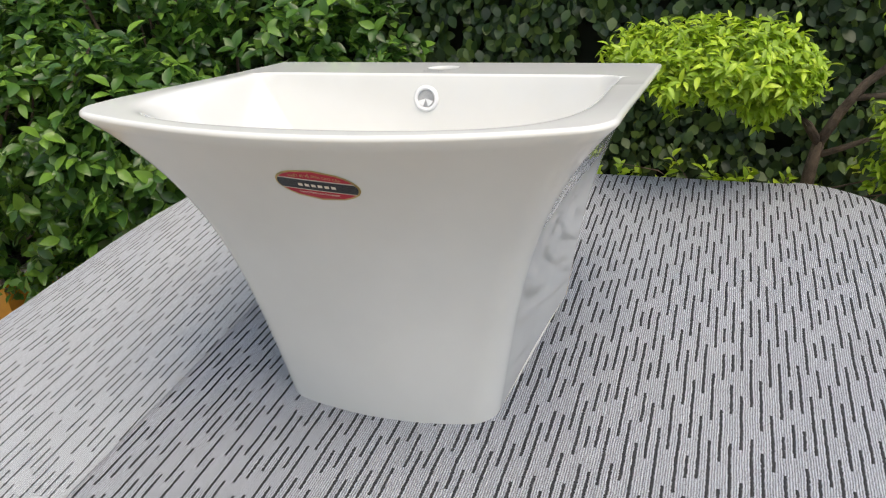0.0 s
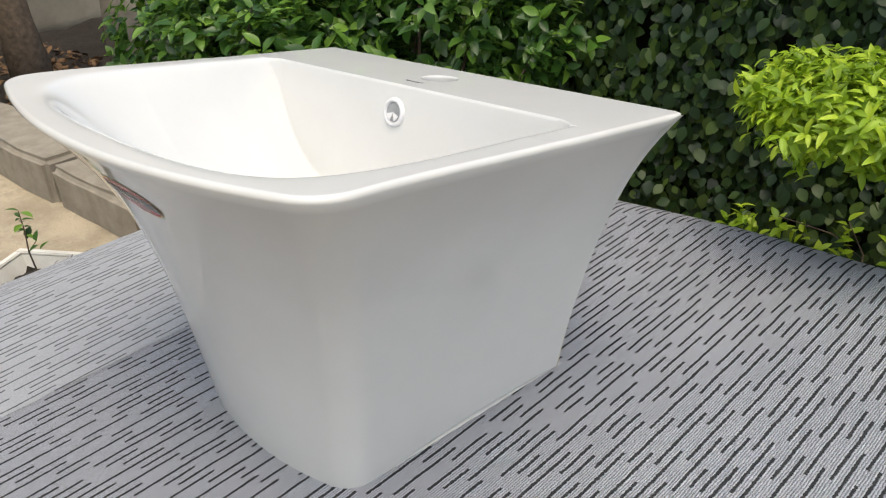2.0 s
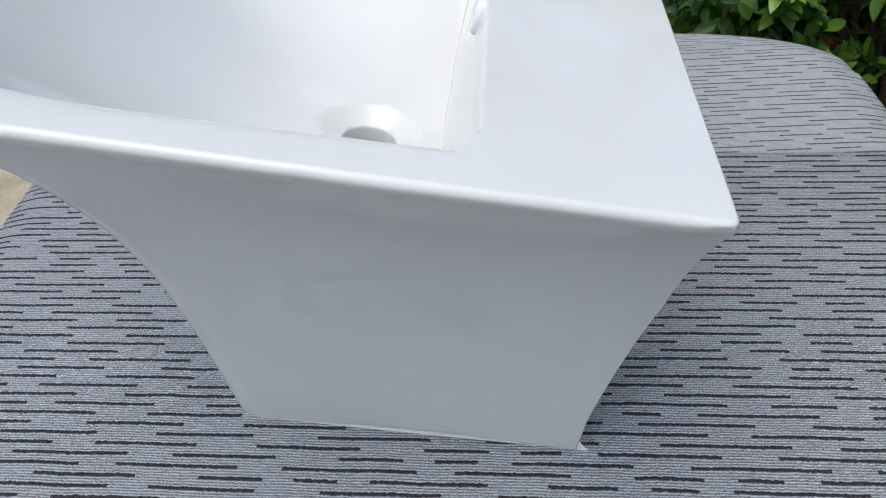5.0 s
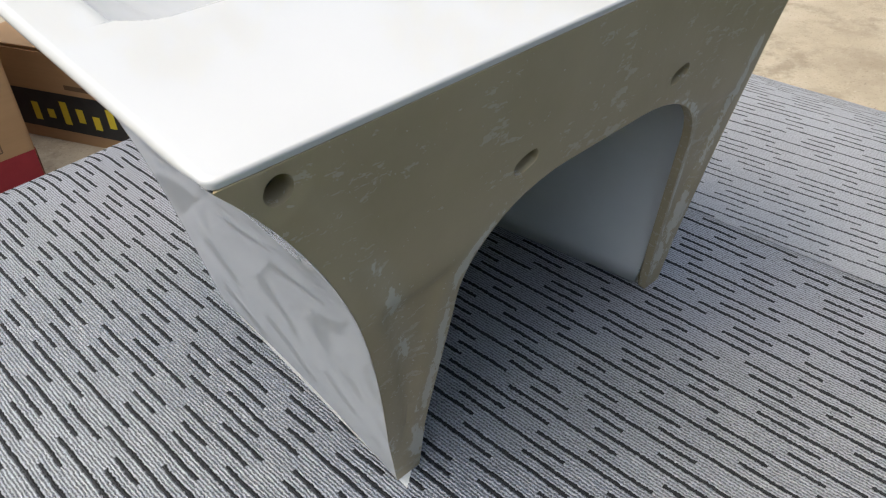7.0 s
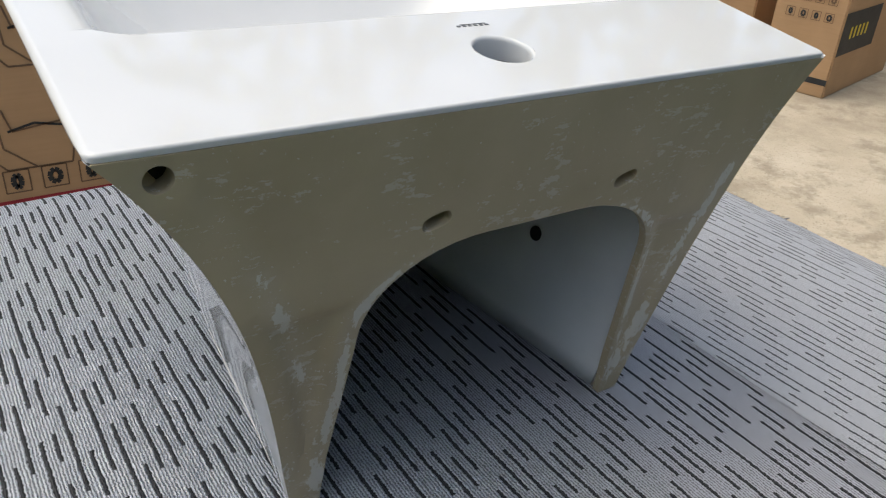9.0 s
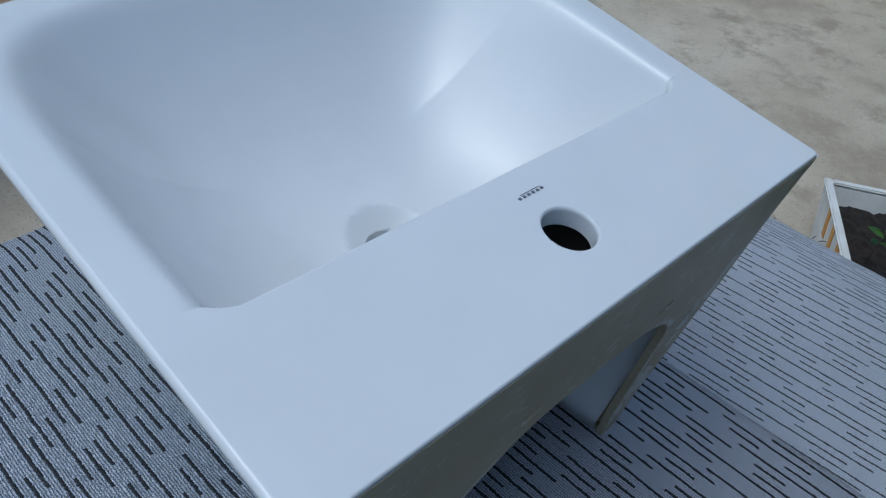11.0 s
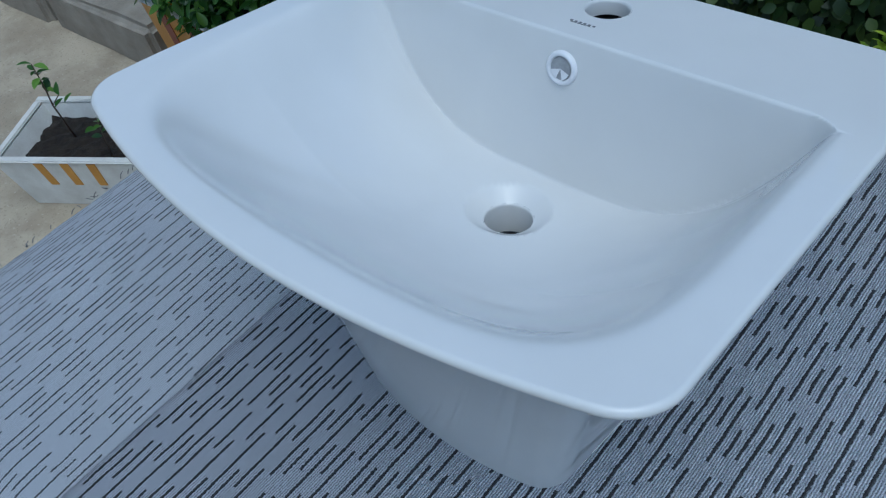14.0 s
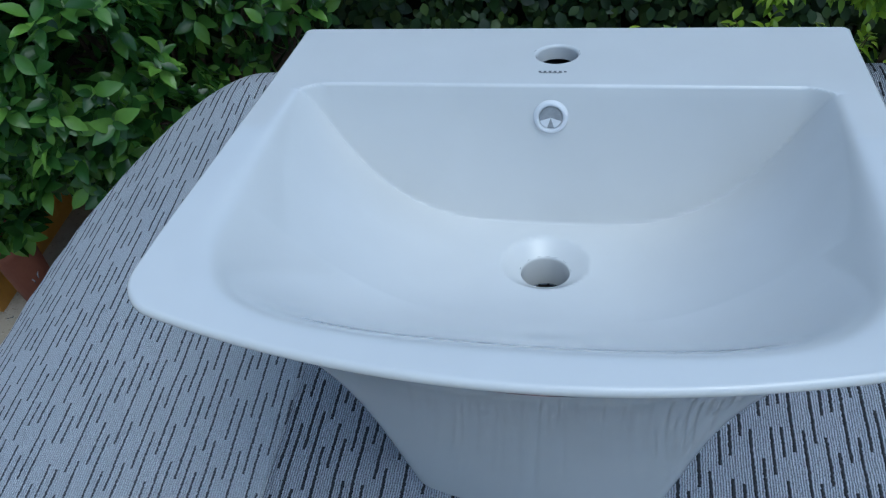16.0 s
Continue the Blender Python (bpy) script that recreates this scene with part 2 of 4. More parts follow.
def part(name, data, material, parent, label=""):
    """Links a bmesh or mesh as one mesh object under a thing or under a part."""
    if isinstance(data, bmesh.types.BMesh):
        me = bpy.data.meshes.new(name)
        data.to_mesh(me)
        data.free()
        me.materials.append(material)
    else:
        me = data
    ob = new(name, me)
    ob.parent = parent
    return tagged(ob, label)


def thing(name, label, category, loc=(0, 0, 0), group="", kind="", m=None):
    ob = new(name)
    ob.matrix_world = m if m is not None else Matrix.Translation(loc)
    return tagged(ob, label, category, group, kind)


def box_bm(x0, x1, y0, y1, z0, z1, bevel=0.0, segs=2):
    bm = bmesh.new()
    bmesh.ops.create_cube(bm, size=1)
    for v in bm.verts:
        v.co = Vector((x0 + (v.co.x + 0.5) * (x1 - x0), y0 + (v.co.y + 0.5) * (y1 - y0), z0 + (v.co.z + 0.5) * (z1 - z0)))
    if bevel:
        bmesh.ops.bevel(bm, geom=bm.edges[:], offset=bevel, segments=segs, affect="EDGES")
    return bm


def tube(points, radii, sides=8):
    """Verts and faces of a tapered limb along points."""
    verts, faces = [], []
    pts = [Vector(p) for p in points]
    for i, p in enumerate(pts):
        d = (pts[min(i + 1, len(pts) - 1)] - pts[max(i - 1, 0)]).normalized()
        a = d.orthogonal().normalized()
        b = d.cross(a)
        for k in range(sides):
            w = 2 * math.pi * k / sides
            r = radii[i] * (1 + 0.12 * noise.noise(Vector((p.x * 30 + k, p.y * 30, p.z * 30))))
            verts.append(p + (a * math.cos(w) + b * math.sin(w)) * r)
    for i in range(len(pts) - 1):
        for k in range(sides):
            k2 = (k + 1) % sides
            faces.append((i * sides + k, i * sides + k2, (i + 1) * sides + k2, (i + 1) * sides + k))
    faces.append(tuple(range(sides))[::-1])
    faces.append(tuple((len(pts) - 1) * sides + k for k in range(sides)))
    return verts, faces


def limbs(name, paths, material):
    verts, faces = [], []
    for pts, radii in paths:
        v, f = tube(pts, radii)
        faces += [tuple(i + len(verts) for i in q) for q in f]
        verts += v
    return mesh_of(name, verts, faces, material)


# ---- leaves ----
LEAF_ROWS = ((0.13, 0.50), (0.34, 0.96), (0.58, 0.94), (0.82, 0.55))
LEAF_FACES = [(0, 1, 2), (0, 2, 3)] + [(3 * k + j, 3 * k + j + 3, 3 * k + j + 4, 3 * k + j + 1) for k in range(3) for j in (1, 2)] + [(10, 13, 11), (11, 13, 12)]


def leaf_template(width, fold, curl):
    """A pointed oval leaf, folded along its midrib and curling to its tip."""
    rows = [(0, 0, 0)]
    for y, w in LEAF_ROWS:
        z = -curl * y * y
        rows += [(-width * w, y, z + fold * w), (0, y, z), (width * w, y, z + fold * w)]
    return np.array(rows + [(0, 1.0, -curl)])


def leaves(name, places, ways, ups, sizes, template, material):
    """One mesh of many leaves: each starts at a place, points along its way, and faces its up."""
    p, d, u = (np.array(a, float) for a in (places, ways, ups))
    d /= np.linalg.norm(d, axis=1)[:, None]
    r = np.cross(d, u)
    r /= np.linalg.norm(r, axis=1)[:, None] + 1e-9
    n = np.cross(r, d)
    s = np.array(sizes, float)[:, None, None]
    t = template[None]
    v = p[:, None] + s * (t[..., :1] * r[:, None] + t[..., 1:2] * d[:, None] + t[..., 2:] * n[:, None])
    k = len(template)
    faces = [tuple(i + j * k for i in f) for j in range(len(p)) for f in LEAF_FACES]
    return mesh_of(name, v.reshape(-1, 3).tolist(), faces, material)


rng = np.random.default_rng(7)


def rosettes(centres, outs, count, size, spread, droop):
    """Leaves in whorls round shoot tips."""
    pl, wy, up, sz = [], [], [], []
    for c, o in zip(centres, outs):
        o = np.array(o) / (np.linalg.norm(o) + 1e-9)
        a = np.cross(o, rng.normal(size=3))
        a /= np.linalg.norm(a) + 1e-9
        b = np.cross(o, a)
        m = int(rng.integers(count[0], count[1] + 1))
        w0 = rng.uniform(0, 6.28)
        for k in range(m):
            w = w0 + k * 2.4 + rng.normal(0, 0.25)
            lean = rng.uniform(*spread)
            way = o * math.cos(lean) + (a * math.cos(w) + b * math.sin(w)) * math.sin(lean)
            way[2] -= droop * rng.uniform(0.2, 1.2)
            pl.append(np.array(c) - o * 0.018 * k / m * 2 + rng.normal(0, 0.002, 3))
            wy.append(way)
            up.append(o + np.array((0, 0, 0.6)) + rng.normal(0, 0.25, 3))
            sz.append(size * rng.uniform(0.65, 1.25))
    return pl, wy, up, sz


# ---- ground, table and carpet ----
GZ = -0.60


def grid_mesh(name, nx, ny, fn, material):
    verts = [fn(i / nx, j / ny) for j in range(ny + 1) for i in range(nx + 1)]
    faces = [(j * (nx + 1) + i, j * (nx + 1) + i + 1, (j + 1) * (nx + 1) + i + 1, (j + 1) * (nx + 1) + i) for j in range(ny) for i in range(nx)]
    return mesh_of(name, verts, faces, material)


def ground_fn(u, v):
    x, y = (u * 2 - 1), (v * 2 - 1)
    x, y = math.copysign(abs(x) ** 3, x) * 60, math.copysign(abs(y) ** 3, y) * 60
    return (x, y, GZ + 0.012 * noise.noise(Vector((x * 1.3, y * 1.3, 0))))


tagged(new("ground", grid_mesh("ground", 90, 90, ground_fn, GROUND)), "pale sandy worn concrete yard", "ground", kind="structure")

table = thing("table", "wooden table hidden under the grey carpet", "table", (0.05, -0.12, GZ))
part("tabletop", box_bm(-0.52, 0.52, -0.42, 0.42, 0.565, 0.59, 0.003), TABLEWOOD, table)
for lx in (-0.46, 0.46):
    for ly in (-0.36, 0.36):
        part("leg", box_bm(lx - 0.025, lx + 0.025, ly - 0.025, ly + 0.025, 0.0, 0.563, 0.003), TABLEWOOD, table)


def back_edge(x):
    if x > 0.42:
        return 0.422 - 4.0 * (x - 0.42) ** 2
    if x < -0.45:
        return 0.364 - 12.9 * (-0.45 - x) ** 2.4
    return 0.393 + 0.068 * x + 0.006 * math.sin(x * 11)


def carpet_fn(x0, x1, lift, fray_left):
    def fn(u, v):
        x = x0 + (x1 - x0) * u
        hang = 0.06
        yb, yf = back_edge(x), -0.60 + 0.008 * math.sin(x * 5)
        total = yb - yf
        d = v * (total + 2 * hang) - hang
        y = yf + min(max(d, 0), total)
        over = max(-d, d - total, 0)
        z = lift + 0.0012 * (noise.noise(Vector((x * 4, y * 4, 3))) - 0.4)
        rim = min(max(d, 0), max(total - d, 0))
        z -= 0.010 * max(0, 1 - rim / 0.05) ** 2 + over * 0.85
        y += (over * 0.5 if d > total else -over * 0.5 if d < 0 else 0)
        z -= 1.40 * max(0.0, -0.47 - x) ** 2
        if fray_left:
            e = u * (x1 - x0)
            z -= 0.005 * max(0, 1 - e / 0.05) ** 2
            if u == 0:
                z -= 0.03
                x -= 0.008
            x += 0.006 * noise.noise(Vector((y * 22, 1, 0))) * max(0, 1 - e / 0.05)
        return (x, y, z)
    return fn


def carpet(name, x0, x1, nx, lift, material, label, fray):
    ob = new(name, grid_mesh(name, nx, 90, carpet_fn(x0, x1, lift, fray), material))
    so = ob.modifiers.new("thickness", "SOLIDIFY")
    so.thickness, so.offset = 0.005, -1
    return tagged(ob, label, "carpet")


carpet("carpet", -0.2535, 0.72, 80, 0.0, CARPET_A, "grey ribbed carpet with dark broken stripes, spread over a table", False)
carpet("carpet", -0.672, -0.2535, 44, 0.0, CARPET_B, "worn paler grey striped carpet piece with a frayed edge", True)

# ---- the wash basin, built in its own frame; it leans a little on the table ----
LEAN = Matrix(((0.99988, 0.00192, -0.01530), (0.0, 0.99225, 0.12422), (0.01542, -0.12421, 0.99214))).to_4x4()
BASE = LEAN @ Matrix.Translation((0, 0, -0.0383))
basin = thing("wash_basin", "white glazed ceramic pedestal wash basin standing on grey carpet", "wash basin", m=BASE)
HZ = 0.329
N_SIDE, N_ARC, N_FRONT, N_BACK = 36, 12, 40, 40


def outline(hb, hf, yb, yfront, bow, r, rb, cx=0.0):
    """Closed loop from the back-left corner along the left side, the front and the right side, and back along the wall side."""
    slope = 2 * bow / (hf - 0.7 * r)
    w_end = math.pi / 2 - math.atan(slope)
    xj = hf - r + r * math.cos(w_end)
    rise_y = slope * xj / 2
    yc = yfront + rise_y + r * math.sin(w_end)

    def half(sign):
        side = []
        for k in range(N_SIDE + 1):
            f = k / N_SIDE
            side.append((sign * (hb + (hf - hb) * f), yb - rb + (yc - (yb - rb)) * f))
        arc = []
        for k in range(1, N_ARC):
            w = w_end * k / N_ARC
            arc.append((sign * (hf - r + r * math.cos(w)), yc - r * math.sin(w)))
        return side + arc
    left, right = half(-1), half(1)
    front = []
    for k in range(N_FRONT + 1):
        x = -xj + 2 * xj * k / N_FRONT
        front.append((x, yfront + rise_y * (x / xj) ** 2))
    back = []
    for k in range(N_BACK + 1):
        if k < 4:
            a = math.pi / 2 * (k + 1) / 5
            back.append((hb - rb + rb * math.cos(a), yb - rb + rb * math.sin(a)))
        elif k > N_BACK - 4:
            a = math.pi / 2 * (N_BACK - k + 1) / 5
            back.append((-hb + rb - rb * math.cos(a), yb - rb + rb * math.sin(a)))
        else:
            back.append((hb - rb - 2 * (hb - rb) * (k - 3) / (N_BACK - 6), yb))
    return [(x + cx, y) for x, y in left + front + right[::-1] + back]


N_OPEN = 2 * (N_SIDE + N_ARC) + N_FRONT + 1
RIM = outline(0.240, 0.2385, 0.0, -0.4205, 0.030, 0.036, 0.006)
FOOT = outline(0.1415, 0.1180, 0.0, -0.2905, 0.012, 0.033, 0.004, -0.004)


def foot_z(x, y):
    return 0.0383 - 0.01554 * x + 0.1252 * y


def rise(x, y):
    """The rim lifts a little towards its front corners and the deck falls a little to the back."""
    fall = 0.006 * min(1.0, max(0.0, (y + 0.18) / 0.18))
    w = min(1.0, max(0.0, (-0.14 - y) / 0.22))
    return w * w * (3 - 2 * w) * (0.0005 + 0.0065 * (x / 0.24) ** 2) - fall


def lip_k(y):
    """The lip is tighter along the back edge."""
    return 1 - 0.55 * min(1.0, max(0.0, (y + 0.020) / 0.014))


def back_y(x, z):
    """The back tucks in a little towards the foot, more on one leg than on the other."""
    return -(0.0095 + 0.025 * x) * min(1.0, max(0.0, (0.22 - z) / 0.14))


def bowl_z(x, y):
    """Height of the top face: deck, rim and bowl in one smooth field."""
    y0, hx, hy, depth = -0.165, 0.207, 0.226, 0.124
    p = 3.5 - 1.4 * min(1.0, max(0.0, (-0.13 - y) / 0.14))
    a = (abs(x) / hx) ** p
    b = max(0.0, (y0 - y) / (hy - 0.014 * min(1.0, abs(x) / hx) ** 2)) ** 2.3
    q = depth * (1 - (a ** 2.6 + b ** 2.6) ** (1 / 2.6))
    e = 0.0046
    df = e * math.log(1 + math.exp(max(-40.0, min(40.0, q / e))))
    corner = min(1.0, max(0.0, (abs(x) - 0.186) / 0.022))
    back = max(0.0, -0.1085 - 0.010 * corner * corner - y)
    dw = max(0.0, back * 5.6 - 0.006) if back > 0.0022 else back * back * 1300
    dw = min(dw, 1.0)
    k = 0.5 * min(max(df, dw), 0.010)
    if k > 1e-6:
        h = max(k - abs(df - dw), 0) / k
        d = min(df, dw) - h * h * k / 4
    else:
        d = min(df, dw)
    r = math.hypot(x, y + 0.186)
    if r < 0.037:
        d += 0.017 * (1 - (r / 0.037) ** 2) ** 1.35
    return HZ + rise(x, y) - max(d, 0.0)


def inside(poly, pts):
    p = np.array(poly)
    q = np.array(pts)
    hit = np.zeros(len(q), bool)
    for (x1, y1), (x2, y2) in zip(p, np.roll(p, -1, 0)):
        c = ((y1 > q[:, 1]) != (y2 > q[:, 1]))
        hit ^= c & (q[:, 0] < (x2 - x1) * (q[:, 1] - y1) / (y2 - y1 + 1e-12) + x1)
    return hit


def circle(cx, cy, r, n):
    return [(cx + r * math.cos(2 * math.pi * k / n), cy + r * math.sin(2 * math.pi * k / n)) for k in range(n)]


def basin_body():
    from mathutils.geometry import delaunay_2d_cdt
    ring1 = outline(0.2362, 0.2347, -0.0017, -0.4167, 0.030, 0.0322, 0.0046)
    core = outline(0.2337, 0.2322, -0.0042, -0.4142, 0.030, 0.0297, 0.003)
    tap, drain = circle(0.0, -0.0535, 0.0195, 40), circle(0.0, -0.186, 0.0212, 40)
    tap2, drain2 = circle(0.0, -0.0535, 0.0225, 40), circle(0.0, -0.186, 0.0238, 40)
    fine = np.arange(0.1810, 0.2135, 0.0012)
    xs = np.concatenate([np.arange(-0.234, -0.2140, 0.0036), -fine[::-1], np.arange(-0.1785, 0.1790, 0.0036), fine, np.arange(0.2155, 0.2341, 0.0036)])
    ys = np.concatenate([np.arange(-0.004, -0.1035, -0.0045), np.arange(-0.1050, -0.1365, -0.00125), np.arange(-0.1395, -0.4230, -0.0036)])
    pts = np.array([(x, y) for y in ys for x in xs])
    keep = inside(core, pts)
    for cx, cy, r in ((0, -0.0535, 0.0245), (0, -0.186, 0.0262)):
        keep &= np.hypot(pts[:, 0] - cx, pts[:, 1] - cy) > r
    pts = pts[keep]
    verts = [Vector(p) for p in ring1 + tap + drain + tap2 + drain2] + [Vector(p) for p in pts]
    edges, base = [], 0
    for loop in (ring1, tap, drain, tap2, drain2):
        edges += [(base + k, base + (k + 1) % len(loop)) for k in range(len(loop))]
        base += len(loop)
    v2, _, f2, *_ = delaunay_2d_cdt(verts, edges, [], 0, 1e-7)
    cen = np.array([[sum(v2[i].x for i in f) / len(f), sum(v2[i].y for i in f) / len(f)] for f in f2])
    ok = inside(ring1, cen)
    ok &= np.hypot(cen[:, 0], cen[:, 1] + 0.0535) > 0.0193
    ok &= np.hypot(cen[:, 0], cen[:, 1] + 0.186) > 0.0210
    out = [(v.x, v.y, bowl_z(v.x, v.y)) for v in v2]
    faces = [tuple(f) for f, k in zip(f2, ok) if k]
    used = sorted({i for f in faces for i in f})
    remap = {i: n for n, i in enumerate(used)}
    out = [out[i] for i in used]
    faces = [tuple(remap[i] for i in f) for f in faces]

    def strip(rings, closed=True):
        start = len(out)
        n = len(rings[0])
        for r in rings:
            out.extend(r)
        for a in range(len(rings) - 1):
            for k in range(n if closed else n - 1):
                k2 = (k + 1) % n
                faces.append((start + a * n + k, start + a * n + k2, start + (a + 1) * n + k2, start + (a + 1) * n + k))

    def at(loop, dz, z=None):
        return [(x, y, (bowl_z(x, y) if z is None else z) - dz) for x, y in loop]
    # rounded lip all round
    lip = [at(ring1, 0)]
    for w in (20, 40, 60, 80):
        o = 0.0038 * (1 - math.sin(radians(w)))
        lip.append([(x, y, HZ + rise(x, y) - 0.0038 * lip_k(y) * (1 - math.cos(radians(w)))) for x, y in outline(0.240 - o, 0.2385 - o, -o * 0.45, -0.4205 + o, 0.030, 0.036 - o, 0.006 - o * 0.36)])
    lip.append([(x, y, HZ + rise(x, y) - 0.0048 * lip_k(y)) for x, y in RIM])
    strip(lip)
    back_line = [(x, y, HZ + rise(x, y)) for x, y in RIM[N_OPEN:]]
    strip([[(x, y, z - 0.0048 * lip_k(y) - d) for x, y, z in back_line] for d in (0.0, 0.0015)], closed=False)
    # outer walls: hollow curve from the lip down to the foot
    walls = []
    for k in range(33):
        s = 1 - k / 32
        ring = []
        for i in range(N_OPEN):
            (x1, y1), (x0, y0) = RIM[i], FOOT[i]
            g = 0.5 * s + 0.5 * s ** 4
            fz = foot_z(x0, y0)
            lift = 0.005 * math.sin(math.pi * min(1, max(0, -y0 / 0.25))) * (1 - s) if -0.25 < y0 else 0
            ring.append((x0 + (x1 - x0) * g, y0 + (y1 - y0) * g, fz + lift + (HZ + rise(x1, y1) - 0.0048 * lip_k(y1) - fz) * s))
        ring = [(x, y + back_y(x, z) * max(0.0, 1 + y / 0.15), z) for x, y, z in ring]
        ends = []
        for p in (ring[0], ring[-1]):
            z = foot_z(p[0], 0) + (HZ + rise(p[0], 0) - 0.0022 - foot_z(p[0], 0)) * s
            ends.append((p[0], back_y(p[0], z), z - 0.001 * (1 - s)))
        walls.append([ends[0]] + ring + [ends[1]])
    strip(walls, closed=False)
    # holes for the tap and the waste
    for (cx, cy, r, dep, dr) in ((0.0, -0.0535, 0.0195, 0.013, -0.0022), (0.0, -0.186, 0.0212, 0.030, -0.0015)):
        c = circle(cx, cy, r, 40)
        rings = [at(c, 0)]
        top = bowl_z(cx, cy + r)
        for a in (0.25, 0.5, 0.75, 1.0):
            rr = r + dr * math.sin(a * math.pi / 2)
            rings.append([(x, y, bowl_z(*c[n]) - 0.003 * (1 - math.cos(a * math.pi / 2))) for n, (x, y) in enumerate(circle(cx, cy, rr, 40))])
        rings.append([(x, y, top - dep) for x, y in circle(cx, cy, r + dr, 40)])
        strip(rings)
    me = mesh_of("basin_body", out, faces, GLAZE, weld=3e-5)
    # exact normals on the top face, so that it mirrors cleanly
    co = np.array([v.co for v in me.vertices])
    on_top = inside(outline(0.2364, 0.2349, -0.0015, -0.4169, 0.030, 0.0324, 0.0047), co[:, :2])
    normals = []
    for v, k in zip(me.vertices, on_top):
        x, y, z = v.co
        if k and abs(z - bowl_z(x, y)) < 2e-5:
            h = 4e-4
            n = Vector(((bowl_z(x - h, y) - bowl_z(x + h, y)) / (2 * h), (bowl_z(x, y - h) - bowl_z(x, y + h)) / (2 * h), 1)).normalized()
            normals.append(n if v.normal.z > 0 else -n)
        else:
            normals.append(v.normal.copy())
    me.normals_split_custom_set_from_vertices(normals)
    return me


body_mesh = basin_body()
part("basin_body", body_mesh, GLAZE, basin, "glossy white bowl, deck and flared outer wall")


def wall_x(z, side):
    """Where the outer wall ends at the back, at height z."""
    x0 = side * 0.1415 - 0.004
    fz = 0.0378 - 0.01554 * x0
    s = max(0.0, min(1.0, (z - fz) / (HZ - 0.0082 - fz)))
    return x0 + (side * 0.240 - x0) * (0.5 * s + 0.5 * s ** 4)


def arch_x(z):
    """Half width of the arched opening between the legs, at height z."""
    if z > 0.2395:
        return 0.0
    if z < 0.175:
        return 0.1230 - 0.075 * (z - 0.0383)
    return 0.1127 - 0.078 * (1 - math.sqrt(max(0.0, 1 - ((z - 0.175) / 0.0645) ** 2.6)))


def dent(x, z):
    """Depth of the hollows pressed into the back."""
    side = 1 if x > 0 else -1
    m = min(abs(wall_x(z, side)) - abs(x) - 0.011, abs(x) - arch_x(z) - 0.009, 0.212 - z, (0.212 - z) * 0.5 + abs(x) - 0.10)
    w = min(1.0, max(0.0, m / 0.007))
    d = 0.0032 * w * w * (3 - 2 * w)
    for cx, r, deep in ((0.212, 0.0115, 0.0012), (-0.216, 0.0085, 0.0014)):
        q = math.hypot(x - cx, z - 0.307)
        if q < r:
            d += deep * min(1.0, (r - q) / 0.002)
    return d


